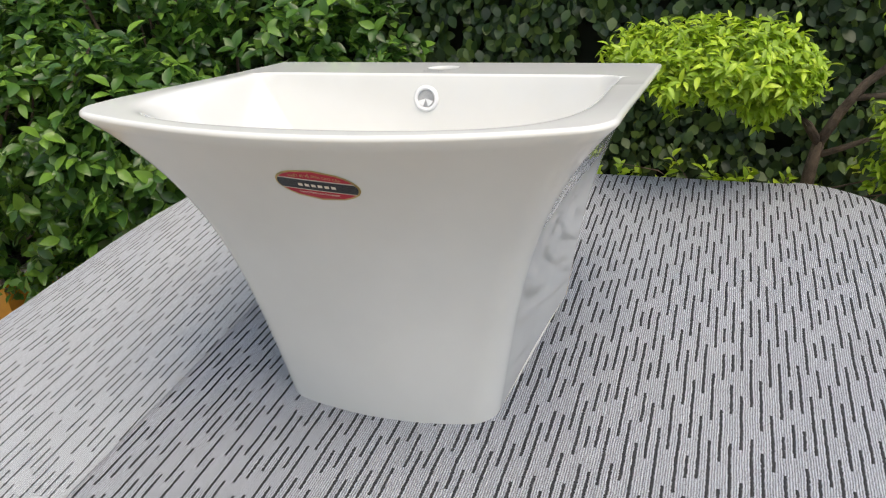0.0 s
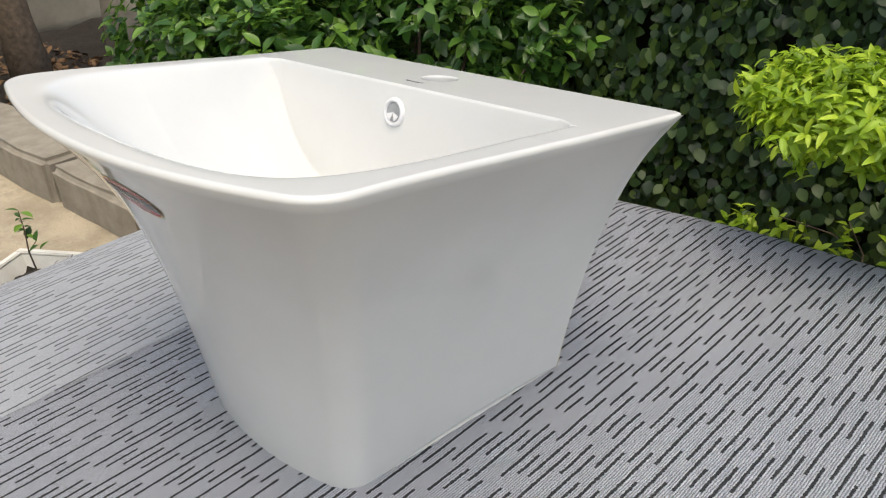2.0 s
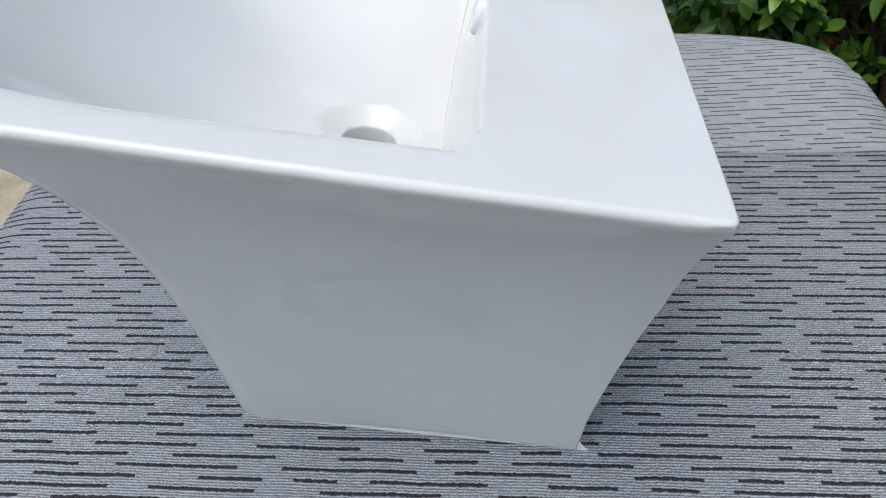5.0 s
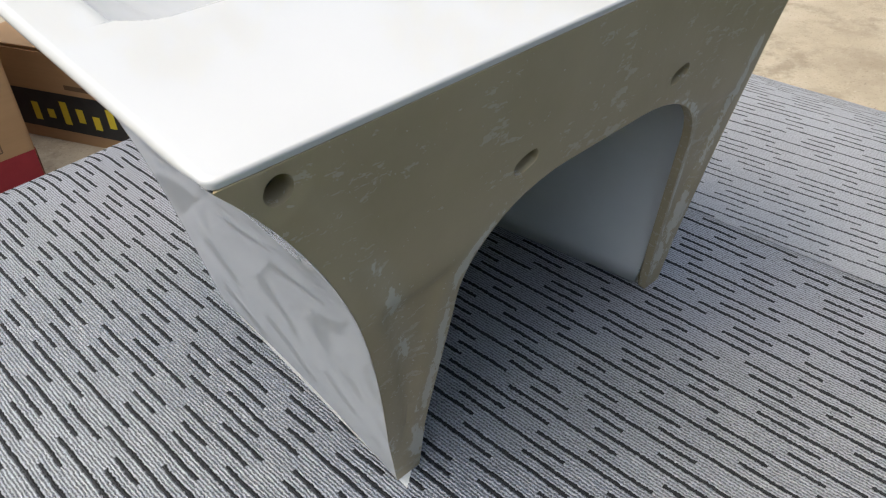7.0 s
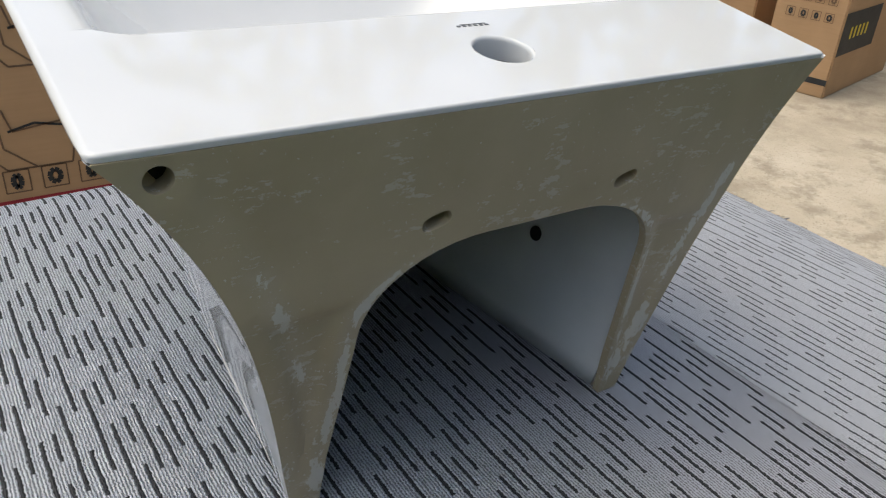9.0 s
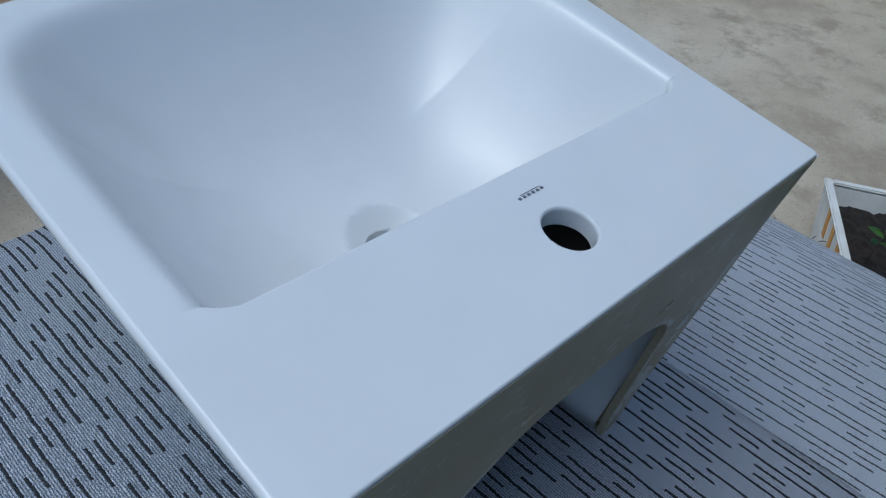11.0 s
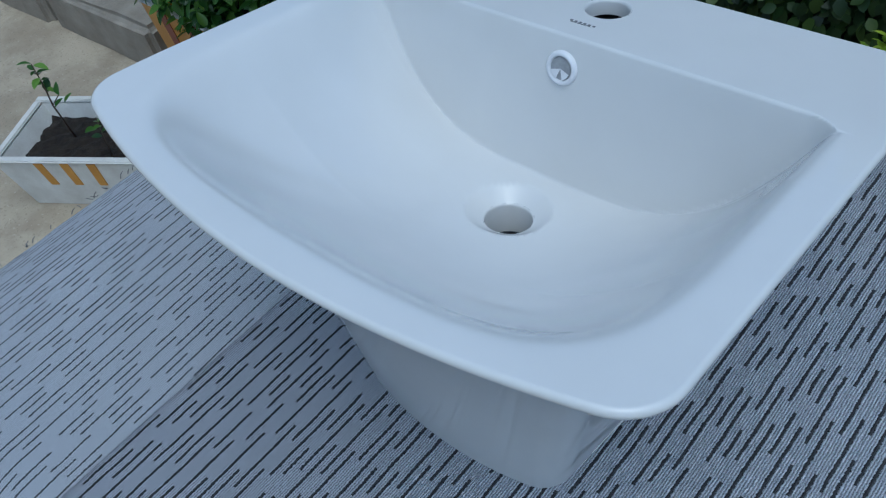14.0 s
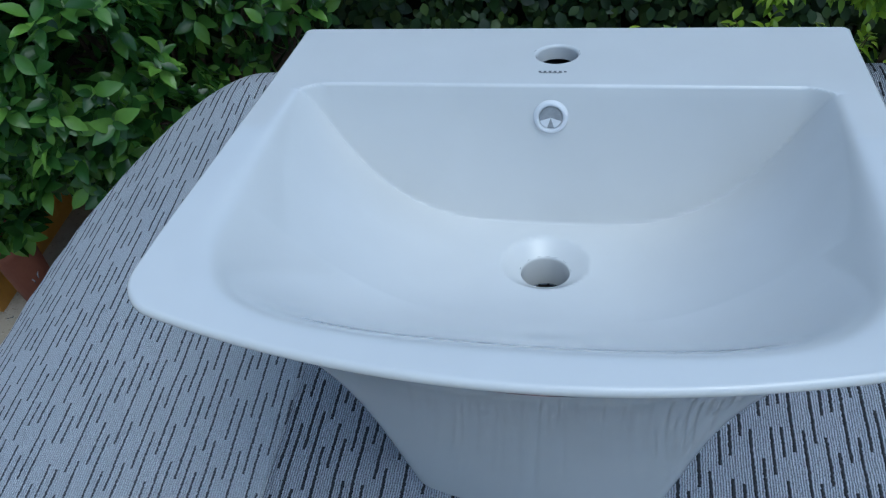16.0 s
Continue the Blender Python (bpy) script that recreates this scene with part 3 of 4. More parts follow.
def back_panel():
    from mathutils.geometry import delaunay_2d_cdt
    zs = [0.0383 + (0.3190 - 0.0383) * k / 32 for k in range(33)]
    loop = [(wall_x(z, 1), z) for z in zs] + [(wall_x(z, -1), z) for z in zs[::-1]]
    az = [0.0383 + (0.175 - 0.0383) * k / 10 for k in range(10)] + [0.175 + 0.0645 * math.sin(math.pi / 2 * k / 12) for k in range(13)]
    arch = [(-arch_x(z) - 0.004, z) for z in az]
    top = [(x, 0.2395) for x in (-0.022, -0.010, 0.004, 0.016)]
    loop += arch + top + [(arch_x(z) - 0.004, z) for z in az[::-1]]
    loops = [loop, [(0.212 + 0.0068 * math.cos(6.2832 * k / 24), 0.307 + 0.0068 * math.sin(6.2832 * k / 24)) for k in range(24)]]
    for cx in (0.068, -0.073):
        slot = []
        for k in range(24):
            w = 6.2832 * k / 24
            a, b = 0.0095 * math.copysign(abs(math.cos(w)) ** 0.7, math.cos(w)), 0.0048 * math.copysign(abs(math.sin(w)) ** 0.7, math.sin(w))
            slot.append((cx + a * 0.95 + b * 0.2, 0.2548 - a * 0.25 + b))
        loops.append(slot)
    grid = np.array([(x, z) for x in np.arange(-0.238, 0.2385, 0.0042) for z in np.arange(0.041, 0.3185, 0.0042)])
    grid = grid[inside(loop, grid)]
    for lp in loops:
        p = np.array(lp)
        grid = grid[np.min(np.hypot(grid[:, None, 0] - p[None, :, 0], grid[:, None, 1] - p[None, :, 1]), axis=1) > 0.0025]
    for lp in loops[1:]:
        grid = grid[~inside(lp, grid)]
    verts, edges = [], []
    for lp in loops:
        n = len(verts)
        verts += [Vector(p) for p in lp]
        edges += [(n + k, n + (k + 1) % len(lp)) for k in range(len(lp))]
    verts += [Vector(p) for p in grid]
    v2, _, f2, *_ = delaunay_2d_cdt(verts, edges, [], 0, 1e-7)
    cen = np.array([[sum(v2[i].x for i in f) / 3, sum(v2[i].y for i in f) / 3] for f in f2])
    ok = inside(loop, cen)
    for lp in loops[1:]:
        ok &= ~inside(lp, cen)
    
    def low(x, z):
        return z + (foot_z(x, back_y(x, z)) - 0.0383) * max(0.0, 1 - (z - 0.0383) / 0.06)
    out = [(v.x, back_y(v.x, v.y) + 0.0003 - dent(v.x, v.y), low(v.x, v.y)) for v in v2]
    faces = [tuple(f)[::-1] for f, k in zip(f2, ok) if k]
    for lp in loops:
        n = len(out)
        tuck = 0.94 if lp is loop else 1.0
        out += [(x, back_y(x, z) + 0.0003 - dent(x, z), low(x, z)) for x, z in lp] + [(x * (tuck if abs(x) > arch_x(z) + 0.012 else 1.0), back_y(x, z) - (0.006 if lp is loop and abs(x) < arch_x(z) + 0.012 else 0.013), low(x, z)) for x, z in lp]
        m = len(lp)
        faces += [(n + k, n + (k + 1) % m, n + m + (k + 1) % m, n + m + k) for k in range(m)]
    me = mesh_of("back_panel", out, faces, RAW, weld=2e-5)
    me.set_sharp_from_angle(angle=radians(40))
    # dusty wear along the arch and the flanks of the legs
    at = me.attributes.new("wear", "FLOAT", "POINT")
    for k, v in enumerate(me.vertices):
        x, z = v.co.x + 0.004, v.co.z
        side = 1 if x > 0 else -1
        gap_a = abs(x) - arch_x(z) if z < 0.236 else 0.08
        gap_w = abs(abs(wall_x(z, side)) - abs(x) - 0.018)
        w = max(0.0, 1 - abs(gap_a - 0.0055) / 0.010) * (0.9 if z > 0.05 else 0.4)
        w = max(w, 0.8 * max(0.0, 1 - gap_w / 0.012) * (1.0 if z < 0.25 else 0.3))
        w = max(w, 0.62 * max(0.0, 1 - abs(gap_a - 0.026) / 0.02)) if z < 0.17 else w
        at.data[k].value = w * (0.85 + 0.5 * noise.noise(Vector((x * 40, 0, z * 40))))
    return me


panel = part("back_panel", back_panel(), RAW, basin, "unglazed olive-brown ceramic back, scuffed and dusty")


# discs that close the fixing holes, their depth's shade put into the colour
for cx, cz, r in ((0.212, 0.307, 0.0069), (0.068, 0.2548, 0.011), (-0.073, 0.2548, 0.011)):
    bm = bmesh.new()
    bmesh.ops.create_circle(bm, cap_ends=True, segments=24, radius=r)
    for v in bm.verts:
        v.co = Vector((cx + v.co.x, back_y(cx, cz) - 0.0128, cz + v.co.y))
    part("fixing_shade_disc", bm, HOLE_SHADE, panel, "near-black disc in place of shade behind a fixing hole")


def cavity():
    """Inner walls of the hollow pedestal."""
    verts, rows = [], 12
    foot = outline(0.1240, 0.1010, -0.0145, -0.2740, 0.012, 0.016, 0.002, -0.004)
    rim = outline(0.222, 0.2205, -0.005, -0.4030, 0.030, 0.020, 0.002)
    for k in range(rows + 1):
        s = 0.78 * k / rows
        g = 0.5 * s + 0.5 * s ** 4
        for i in range(N_OPEN):
            (x1, y1), (x0, y0) = rim[i], foot[i]
            z = foot_z(x0, y0) + 0.0005
            verts.append((x0 + (x1 - x0) * g * 0.85, y0 + (y1 - y0) * g, z + (0.30 - z) * s))
    faces = [(k * N_OPEN + i, (k + 1) * N_OPEN + i, (k + 1) * N_OPEN + i + 1, k * N_OPEN + i + 1) for k in range(rows) for i in range(N_OPEN - 1)]
    base = len(verts)
    for i in range(N_OPEN):
        x, y = FOOT[i]
        verts.append((x, y, foot_z(x, y)))
    faces += [(i, i + 1, base + i + 1, base + i) for i in range(N_OPEN - 1)]
    return mesh_of("inner_wall", verts, faces, CAVITY)


inner = part("inner_wall", cavity(), CAVITY, basin, "matt white inner wall of the hollow pedestal")


# disc laid on the uncut inner wall; a small hole's shade is its colour
bm = bmesh.new()
bmesh.ops.create_circle(bm, cap_ends=True, segments=24, radius=0.0066)
HOLE_AT = Matrix.Translation((-0.1318, -0.1222, 0.1215)) @ Matrix.Rotation(radians(-12), 4, "Y") @ Matrix.Rotation(radians(4), 4, "Z") @ Matrix.Rotation(radians(90), 4, "Y")
bmesh.ops.transform(bm, matrix=HOLE_AT, verts=bm.verts)
part("drip_shade_disc", bm, HOLE_SHADE, inner, "small near-black disc painted as a shaded hole in the inner wall")


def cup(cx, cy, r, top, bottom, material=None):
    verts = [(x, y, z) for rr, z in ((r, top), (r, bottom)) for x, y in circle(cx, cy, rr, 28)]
    return mesh_of("cup", verts, [(k, (k + 1) % 28, 28 + (k + 1) % 28, 28 + k) for k in range(28)] + [tuple(range(28, 56))], material or HOLE_SHADE)


# added cups below both holes, coloured near-black to give the shade there
part("tap_shade_cup", cup(0.0, -0.0535, 0.026, 0.3115, 0.258), HOLE_SHADE, basin, "added near-black cup in place of shade under the tap hole")
part("waste_shade_cup", cup(0.0, -0.186, 0.0200, 0.163, 0.125), HOLE_SHADE, basin, "added near-black cup in place of shade down the waste hole")


def ring_bm(r_out, r_in, depth, sides=36):
    """A rounded ring whose axis is y."""
    prof = [(r_in, -depth), (r_in, 0.0), (r_in + 0.0010, 0.0020), ((r_in + r_out) / 2, 0.0030), (r_out - 0.0012, 0.0022), (r_out, 0.0006), (r_out, -0.002)]
    verts = [(r * math.cos(6.2832 * k / sides), -h, r * math.sin(6.2832 * k / sides)) for k in range(sides) for r, h in prof]
    n = len(prof)
    faces = [(k * n + j, k * n + j + 1, ((k + 1) % sides) * n + j + 1, ((k + 1) % sides) * n + j) for k in range(sides) for j in range(n - 1)]
    return verts, faces


ov, of = ring_bm(0.0142, 0.0090, 0.012)
tilt = Matrix.Translation((-0.0005, -0.1150, 0.3005)) @ Matrix.Rotation(radians(-9), 4, "X")
ring = part("overflow_ring", mesh_of("overflow_ring", [tilt @ Vector(v) for v in ov], of, PLASTIC), PLASTIC, basin, "white plastic overflow ring")
# grey disc in front of the uncut wall, coloured as the overflow's shaded mouth
bm = bmesh.new()
bmesh.ops.create_circle(bm, cap_ends=True, segments=24, radius=0.0091)
for v in bm.verts:
    v.co = tilt @ Vector((v.co.x, -0.0014, v.co.y))
part("overflow_shade_disc", bm, plain("overflow_shade", (0.28, 0.285, 0.29), (0.40, 0.41, 0.42), 0.5, 220), ring)
for w0, w1 in ((196, 252), (288, 344)):
    bm = bmesh.new()
    vs = [bm.verts.new(tilt @ Vector((0.0, -0.0016, 0.0)))]
    vs += [bm.verts.new(tilt @ Vector((0.0089 * math.cos(radians(w0 + (w1 - w0) * k / 5)), -0.0024, 0.0089 * math.sin(radians(w0 + (w1 - w0) * k / 5))))) for k in range(6)]
    bm.faces.new(vs)
    part("vane", bm, PLASTIC, ring)

# plain bars for the small maker's mark on the deck
DECK = HZ + rise(0, -0.088) + 0.0001
mark = part("deck_mark", box_bm(-0.0115, 0.0070, -0.0893, -0.0889, DECK, DECK + 0.0003), LOGO_INK, basin, "small grey printed mark")
for k in range(6):
    part("mark_bar", box_bm(-0.0125 + k * 0.0041, -0.0103 + k * 0.0041, -0.0880, -0.0860, DECK, DECK + 0.0003), LOGO_INK, mark)


# oval sticker, laid on the curved front
from mathutils.bvhtree import BVHTree
BVH = BVHTree.FromPolygons([v.co.copy() for v in body_mesh.vertices], [tuple(p.vertices) for p in body_mesh.polygons])
STX, STZ, STURN = 0.0005, 0.2795, radians(-5)


def on_front(a, b, lift):
    x, z = STX + a * math.cos(STURN) - b * math.sin(STURN), STZ + a * math.sin(STURN) + b * math.cos(STURN)
    hit = BVH.ray_cast(Vector((x, -1, z)), Vector((0, 1, 0)))
    n = hit[1] if hit[1].y < 0 else -hit[1]
    return hit[0] + n * lift


def oval_mesh(name, ra, rb, lift, material, lo=-1.0, hi=1.0):
    verts = []
    for j in range(13):
        b = lo + (hi - lo) * j / 12
        half = math.sqrt(max(0.0, 1 - b * b))
        for i in range(25):
            verts.append(on_front(ra * half * (i / 12 - 1), rb * b, lift))
    faces = [(j * 25 + i, j * 25 + i + 1, (j + 1) * 25 + i + 1, (j + 1) * 25 + i) for j in range(12) for i in range(24)]
    return mesh_of(name, verts, faces, material)


sticker = part("sticker", oval_mesh("sticker", 0.0372, 0.0158, 0.0004, STK_GOLD), STK_GOLD, basin, "oval red sticker with a black band and gold border")
part("red_field", oval_mesh("red_field", 0.0352, 0.0141, 0.0006, STK_RED), STK_RED, sticker)
part("pale_band", oval_mesh("pale_band", 0.0352, 0.0141, 0.0008, STK_PALE, -0.42, 0.40), STK_PALE, sticker)
part("black_band", oval_mesh("black_band", 0.0352, 0.0141, 0.0010, STK_BLACK, -0.36, 0.34), STK_BLACK, sticker)


def lettering(name, text, size, a0, b0, arch, material, parent):
    cu = bpy.data.curves.new(name, "FONT")
    cu.body, cu.size, cu.align_x, cu.align_y = text, size, "CENTER", "CENTER"
    cu.resolution_u = 2
    tmp = new(name, cu)
    dg = bpy.context.evaluated_depsgraph_get()
    me = bpy.data.meshes.new_from_object(tmp.evaluated_get(dg))
    bpy.data.objects.remove(tmp)
    for v in me.vertices:
        a = v.co.x + a0
        v.co = on_front(a, v.co.y + b0 - arch * a * a, 0.0012)
    me.materials.clear()
    me.materials.append(material)
    return part(name, me, material, parent)


lettering("lettering", "THI\u1ebeT B\u1eca V\u1ec6 SINH CAO C\u1ea4P", 0.0036, 0.0, 0.0098, 4.5, STK_GOLD, sticker)
lettering("lettering", "Luxury Bathroom Equipment", 0.0030, 0.0, -0.0080, 0.0, STK_PALE, sticker)
for k in range(6):
    verts = [on_front(-0.0165 + k * 0.0058 + a * 0.0038, -0.0002 + b * 0.0028, 0.0013) for b in (-0.5, 0.5) for a in (0, 1)]
    part("mark_bar", mesh_of("mark_bar", verts, [(0, 1, 3, 2)], STK_PALE, smooth=False), STK_PALE, sticker)

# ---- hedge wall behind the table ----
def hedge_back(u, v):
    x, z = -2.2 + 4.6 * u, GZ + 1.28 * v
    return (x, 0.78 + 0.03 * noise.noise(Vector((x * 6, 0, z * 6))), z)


hedge = thing("hedge", "dense dark green wall of creeping fig behind the table", "hedge", (0.1, 0.74, GZ), kind="stuff")


def part_here(name, me, parent, label=""):
    """A part whose mesh is given in world coordinates."""
    ob = part(name, me, None, parent, label)
    ob.matrix_parent_inverse = parent.matrix_world.inverted() if parent.matrix_world != Matrix.Identity(4) else Matrix.Identity(4)
    return ob


bpy.context.view_layer.update()
# backing sheet behind the leaves, its colour painted as the depth's shade
part_here("hedge_backing", grid_mesh("hedge_backing", 60, 30, hedge_back, BACK_SHADE), hedge)


def hedge_leaves(x0, x1, z0, z1, step, size, layers):
    pl, wy, up, sz = [], [], [], []
    for layer in range(layers):
        for x in np.arange(x0, x1, step):
            for z in np.arange(z0, z1, step):
                px, pz = x + rng.uniform(-0.6, 0.6) * step, z + rng.uniform(-0.6, 0.6) * step
                bulge = 0.030 * noise.noise(Vector((px * 7, 2, pz * 7))) + 0.018 * noise.noise(Vector((px * 19, 5, pz * 19)))
                if noise.noise(Vector((px * 11, 9, pz * 11))) < -0.42:
                    continue
                pl.append((px, 0.715 + 0.016 * layer + bulge + rng.uniform(-0.012, 0.012), pz))
                wy.append((rng.normal(0, 0.55), rng.normal(-0.35, 0.3), -0.8 + rng.normal(0, 0.4)))
                up.append((rng.normal(0, 0.45), -1.0, 0.55 + rng.normal(0, 0.4)))
                sz.append(size * rng.uniform(0.6, 1.25))
    return pl, wy, up, sz


FIG_LEAF, OVAL_LEAF, LANCE_LEAF = leaf_template(0.36, 0.05, 0.14), leaf_template(0.26, 0.09, 0.24), leaf_template(0.19, 0.08, 0.38)
near = hedge_leaves(-1.25, 1.5, -0.30, 0.42, 0.0165, 0.0265, 3)
far = hedge_leaves(-2.2, 2.4, -0.55, 0.68, 0.045, 0.050, 1)
outer = [k for k, p in enumerate(far[0]) if not (-1.22 < p[0] < 1.47 and -0.30 < p[2] < 0.42)]
far = tuple([a[k] for k in outer] for a in far)
part_here("leaves", leaves("leaves", *near, FIG_LEAF, FIG), hedge)
part_here("leaves", leaves("leaves", *far, FIG_LEAF, FIG), hedge)


# ---- shrubs, bonsai and undergrowth ----
def blob_shoots(blobs, count, outward=0.75):
    """Shoot tips scattered over and inside rounded masses, thicker towards their skin."""
    pts, outs = [], []
    total = sum(b[1][0] * b[1][1] + b[1][0] * b[1][2] for b in blobs)
    for c, r in blobs:
        m = int(count * (r[0] * r[1] + r[0] * r[2]) / total)
        for _ in range(m):
            d = rng.normal(size=3)
            d /= np.linalg.norm(d)
            depth = 1 - 0.5 * rng.uniform() ** 2.2
            lump = 1 + 0.22 * noise.noise(Vector(d * 2.6) + Vector(c))
            pts.append(np.array(c) + d * np.array(r) * depth * lump)
            outs.append(d * outward + np.array((0, -0.1, 0.55)) + rng.normal(0, 0.25, 3))
    return pts, outs


def clear_of_carpet(data):
    pl, wy, up, sz = data
    keep = [k for k in range(len(pl)) if not (-0.68 < pl[k][0] < 0.72 and pl[k][1] < back_edge(max(-0.67, min(0.72, pl[k][0]))) + 0.01 and pl[k][2] < 0.03)
            and not (-0.26 < pl[k][0] < 0.26 and pl[k][1] < 0.10)]
    return tuple([a[k] for k in keep] for a in data)


def twigs(root, tips, r0):
    paths = []
    for tip in tips:
        a, b = np.array(root), np.array(tip)
        mid = a * 0.55 + b * 0.45 + rng.normal(0, 0.025, 3) + np.array((0, 0, 0.03))
        paths.append(([tuple(a), tuple((a + mid) / 2 + rng.normal(0, 0.008, 3)), tuple(mid), tuple((mid + b) / 2 + rng.normal(0, 0.01, 3)), tuple(b)], [r0, r0 * 0.8, r0 * 0.6, r0 * 0.42, r0 * 0.22]))
    return paths


def shrub(name, label, root, blobs, count, size, template, material, rosette, spread, droop, n_twigs, r0):
    ob = thing(name, label, "shrub", root)
    bpy.context.view_layer.update()
    pts, outs = blob_shoots(blobs, count)
    tips = [pts[int(k)] for k in rng.integers(0, len(pts), n_twigs)]
    part_here("trunk", limbs("trunk", twigs(root, tips, r0) , BARK), ob)
    data = clear_of_carpet(rosettes(pts, outs, rosette, size, spread, droop))
    part_here("crown", leaves("crown", *data, template, material), ob)
    return ob


shrub("leafy_shrub", "glossy green shrub with pale young shoots, in an ochre planter", (-1.38, 0.45, -0.34),
      [((-1.02, 0.30, 0.06), (0.26, 0.20, 0.26)), ((-1.22, 0.40, -0.10), (0.20, 0.13, 0.13)), ((-1.27, 0.42, -0.23), (0.13, 0.10, 0.07)), ((-0.76, 0.30, 0.05), (0.17, 0.14, 0.20)), ((-0.80, 0.28, -0.10), (0.13, 0.10, 0.10)), ((-0.95, 0.31, -0.20), (0.06, 0.05, 0.06)), ((-1.03, 0.27, -0.27), (0.10, 0.07, 0.07)), ((-1.42, 0.36, -0.22), (0.16, 0.14, 0.10)), ((-1.28, 0.29, -0.30), (0.11, 0.06, 0.06)), ((-0.68, 0.36, -0.10), (0.12, 0.10, 0.12))],
      1200, 0.035, OVAL_LEAF, SHRUB, (6, 9), (0.5, 1.35), 0.25, 30, 0.008)
shrub("leafy_shrub", "tall glossy green shrub growing against the fig hedge", (-0.80, 0.60, GZ),
      [((-0.98, 0.50, 0.26), (0.34, 0.18, 0.24)), ((-0.60, 0.56, 0.12), (0.26, 0.13, 0.24)), ((-0.42, 0.62, 0.14), (0.14, 0.07, 0.14)), ((-1.25, 0.50, 0.05), (0.24, 0.2, 0.32))],
      1050, 0.034, OVAL_LEAF, SHRUB, (6, 9), (0.5, 1.35), 0.25, 30, 0.010)
shrub("undergrowth_plant", "low bright green leaves growing at the foot of the hedge", (0.36, 0.56, -0.30),
      [((0.28, 0.53, -0.065), (0.24, 0.06, 0.04)), ((0.62, 0.52, -0.03), (0.12, 0.07, 0.05))],
      60, 0.022, OVAL_LEAF, LIME, (5, 8), (0.5, 1.4), 0.2, 18, 0.003)

bonsai = thing("bonsai_tree", "bonsai tree with a bright lime green clipped foliage pad", "bonsai tree", (0.46, 0.53, -0.36))
bpy.context.view_layer.update()
trunk_paths = [([(0.46, 0.53, -0.36), (0.452, 0.52, -0.12), (0.455, 0.505, -0.02), (0.462, 0.50, 0.035)], [0.020, 0.013, 0.0105, 0.0095]),
               ([(0.460, 0.50, 0.030), (0.440, 0.485, 0.065), (0.415, 0.455, 0.100), (0.36, 0.42, 0.125), (0.28, 0.39, 0.15)], [0.008, 0.0078, 0.0065, 0.005, 0.003]),
               ([(0.462, 0.50, 0.030), (0.487, 0.50, 0.085), (0.515, 0.50, 0.130), (0.56, 0.50, 0.175), (0.62, 0.50, 0.24)], [0.0085, 0.0078, 0.0072, 0.006, 0.004]),
               ([(0.468, 0.50, 0.010), (0.505, 0.49, 0.030), (0.56, 0.48, 0.060)], [0.006, 0.005, 0.003]),
               ([(0.505, 0.50, 0.108), (0.54, 0.49, 0.115), (0.58, 0.48, 0.13)], [0.006, 0.005, 0.003])]
part_here("trunk", limbs("trunk", trunk_paths, BARK), bonsai, "brown knotted trunk with forked limbs")
pts, outs = blob_shoots([((0.285, 0.385, 0.200), (0.155, 0.115, 0.058)), ((0.20, 0.41, 0.200), (0.08, 0.08, 0.042)), ((0.370, 0.38, 0.172), (0.075, 0.08, 0.052))], 780, 0.55)
part_here("crown", leaves("crown", *rosettes(pts, outs, (6, 9), 0.0195, (0.5, 1.3), 0.30), LANCE_LEAF, LIME), bonsai, "dense lime green foliage pad")
pts, outs = blob_shoots([((0.64, 0.49, 0.26), (0.11, 0.09, 0.07)), ((0.60, 0.46, 0.10), (0.07, 0.06, 0.05)), ((0.61, 0.47, 0.02), (0.07, 0.05, 0.04))], 300, 0.6)
part_here("crown", leaves("crown", *rosettes(pts, outs, (6, 9), 0.020, (0.5, 1.3), 0.35), LANCE_LEAF, LIME), bonsai)


def lathe(profile, sides=28, sx=1.0, sy=1.0):
    verts = [(r * math.cos(6.2832 * k / sides) * sx, r * math.sin(6.2832 * k / sides) * sy, z) for r, z in profile for k in range(sides)]
    faces = [(a * sides + k, a * sides + (k + 1) % sides, (a + 1) * sides + (k + 1) % sides, (a + 1) * sides + k) for a in range(len(profile) - 1) for k in range(sides)]
    return verts, faces


def pot(name, label, loc, r, h, material, soil=True):
    ob = thing(name, label, "plant pot", loc)
    v, f = lathe([(r * 0.68, 0.0), (r * 0.72, 0.0), (r * 0.95, h * 0.86), (r * 1.08, h * 0.87), (r * 1.10, h), (r * 0.98, h), (r * 0.92, h * 0.8), (0.002, h * 0.8)])
    part("body", mesh_of("body", v, f, material), material, ob)
    v, f = lathe([(r * 0.93, h * 0.84), (r * 0.5, h * 0.88), (0.002, h * 0.89)])
    part("soil", mesh_of("soil", v, f, SOIL), SOIL, ob)
    return ob


pot("plant_pot", "dull brown clay pot holding the bonsai tree", (0.46, 0.53, GZ), 0.14, 0.27, TERRA)
pot("terracotta_pot", "small weathered terracotta flowerpot beside the table", (-1.085, 0.30, GZ), 0.045, 0.25, TERRA)


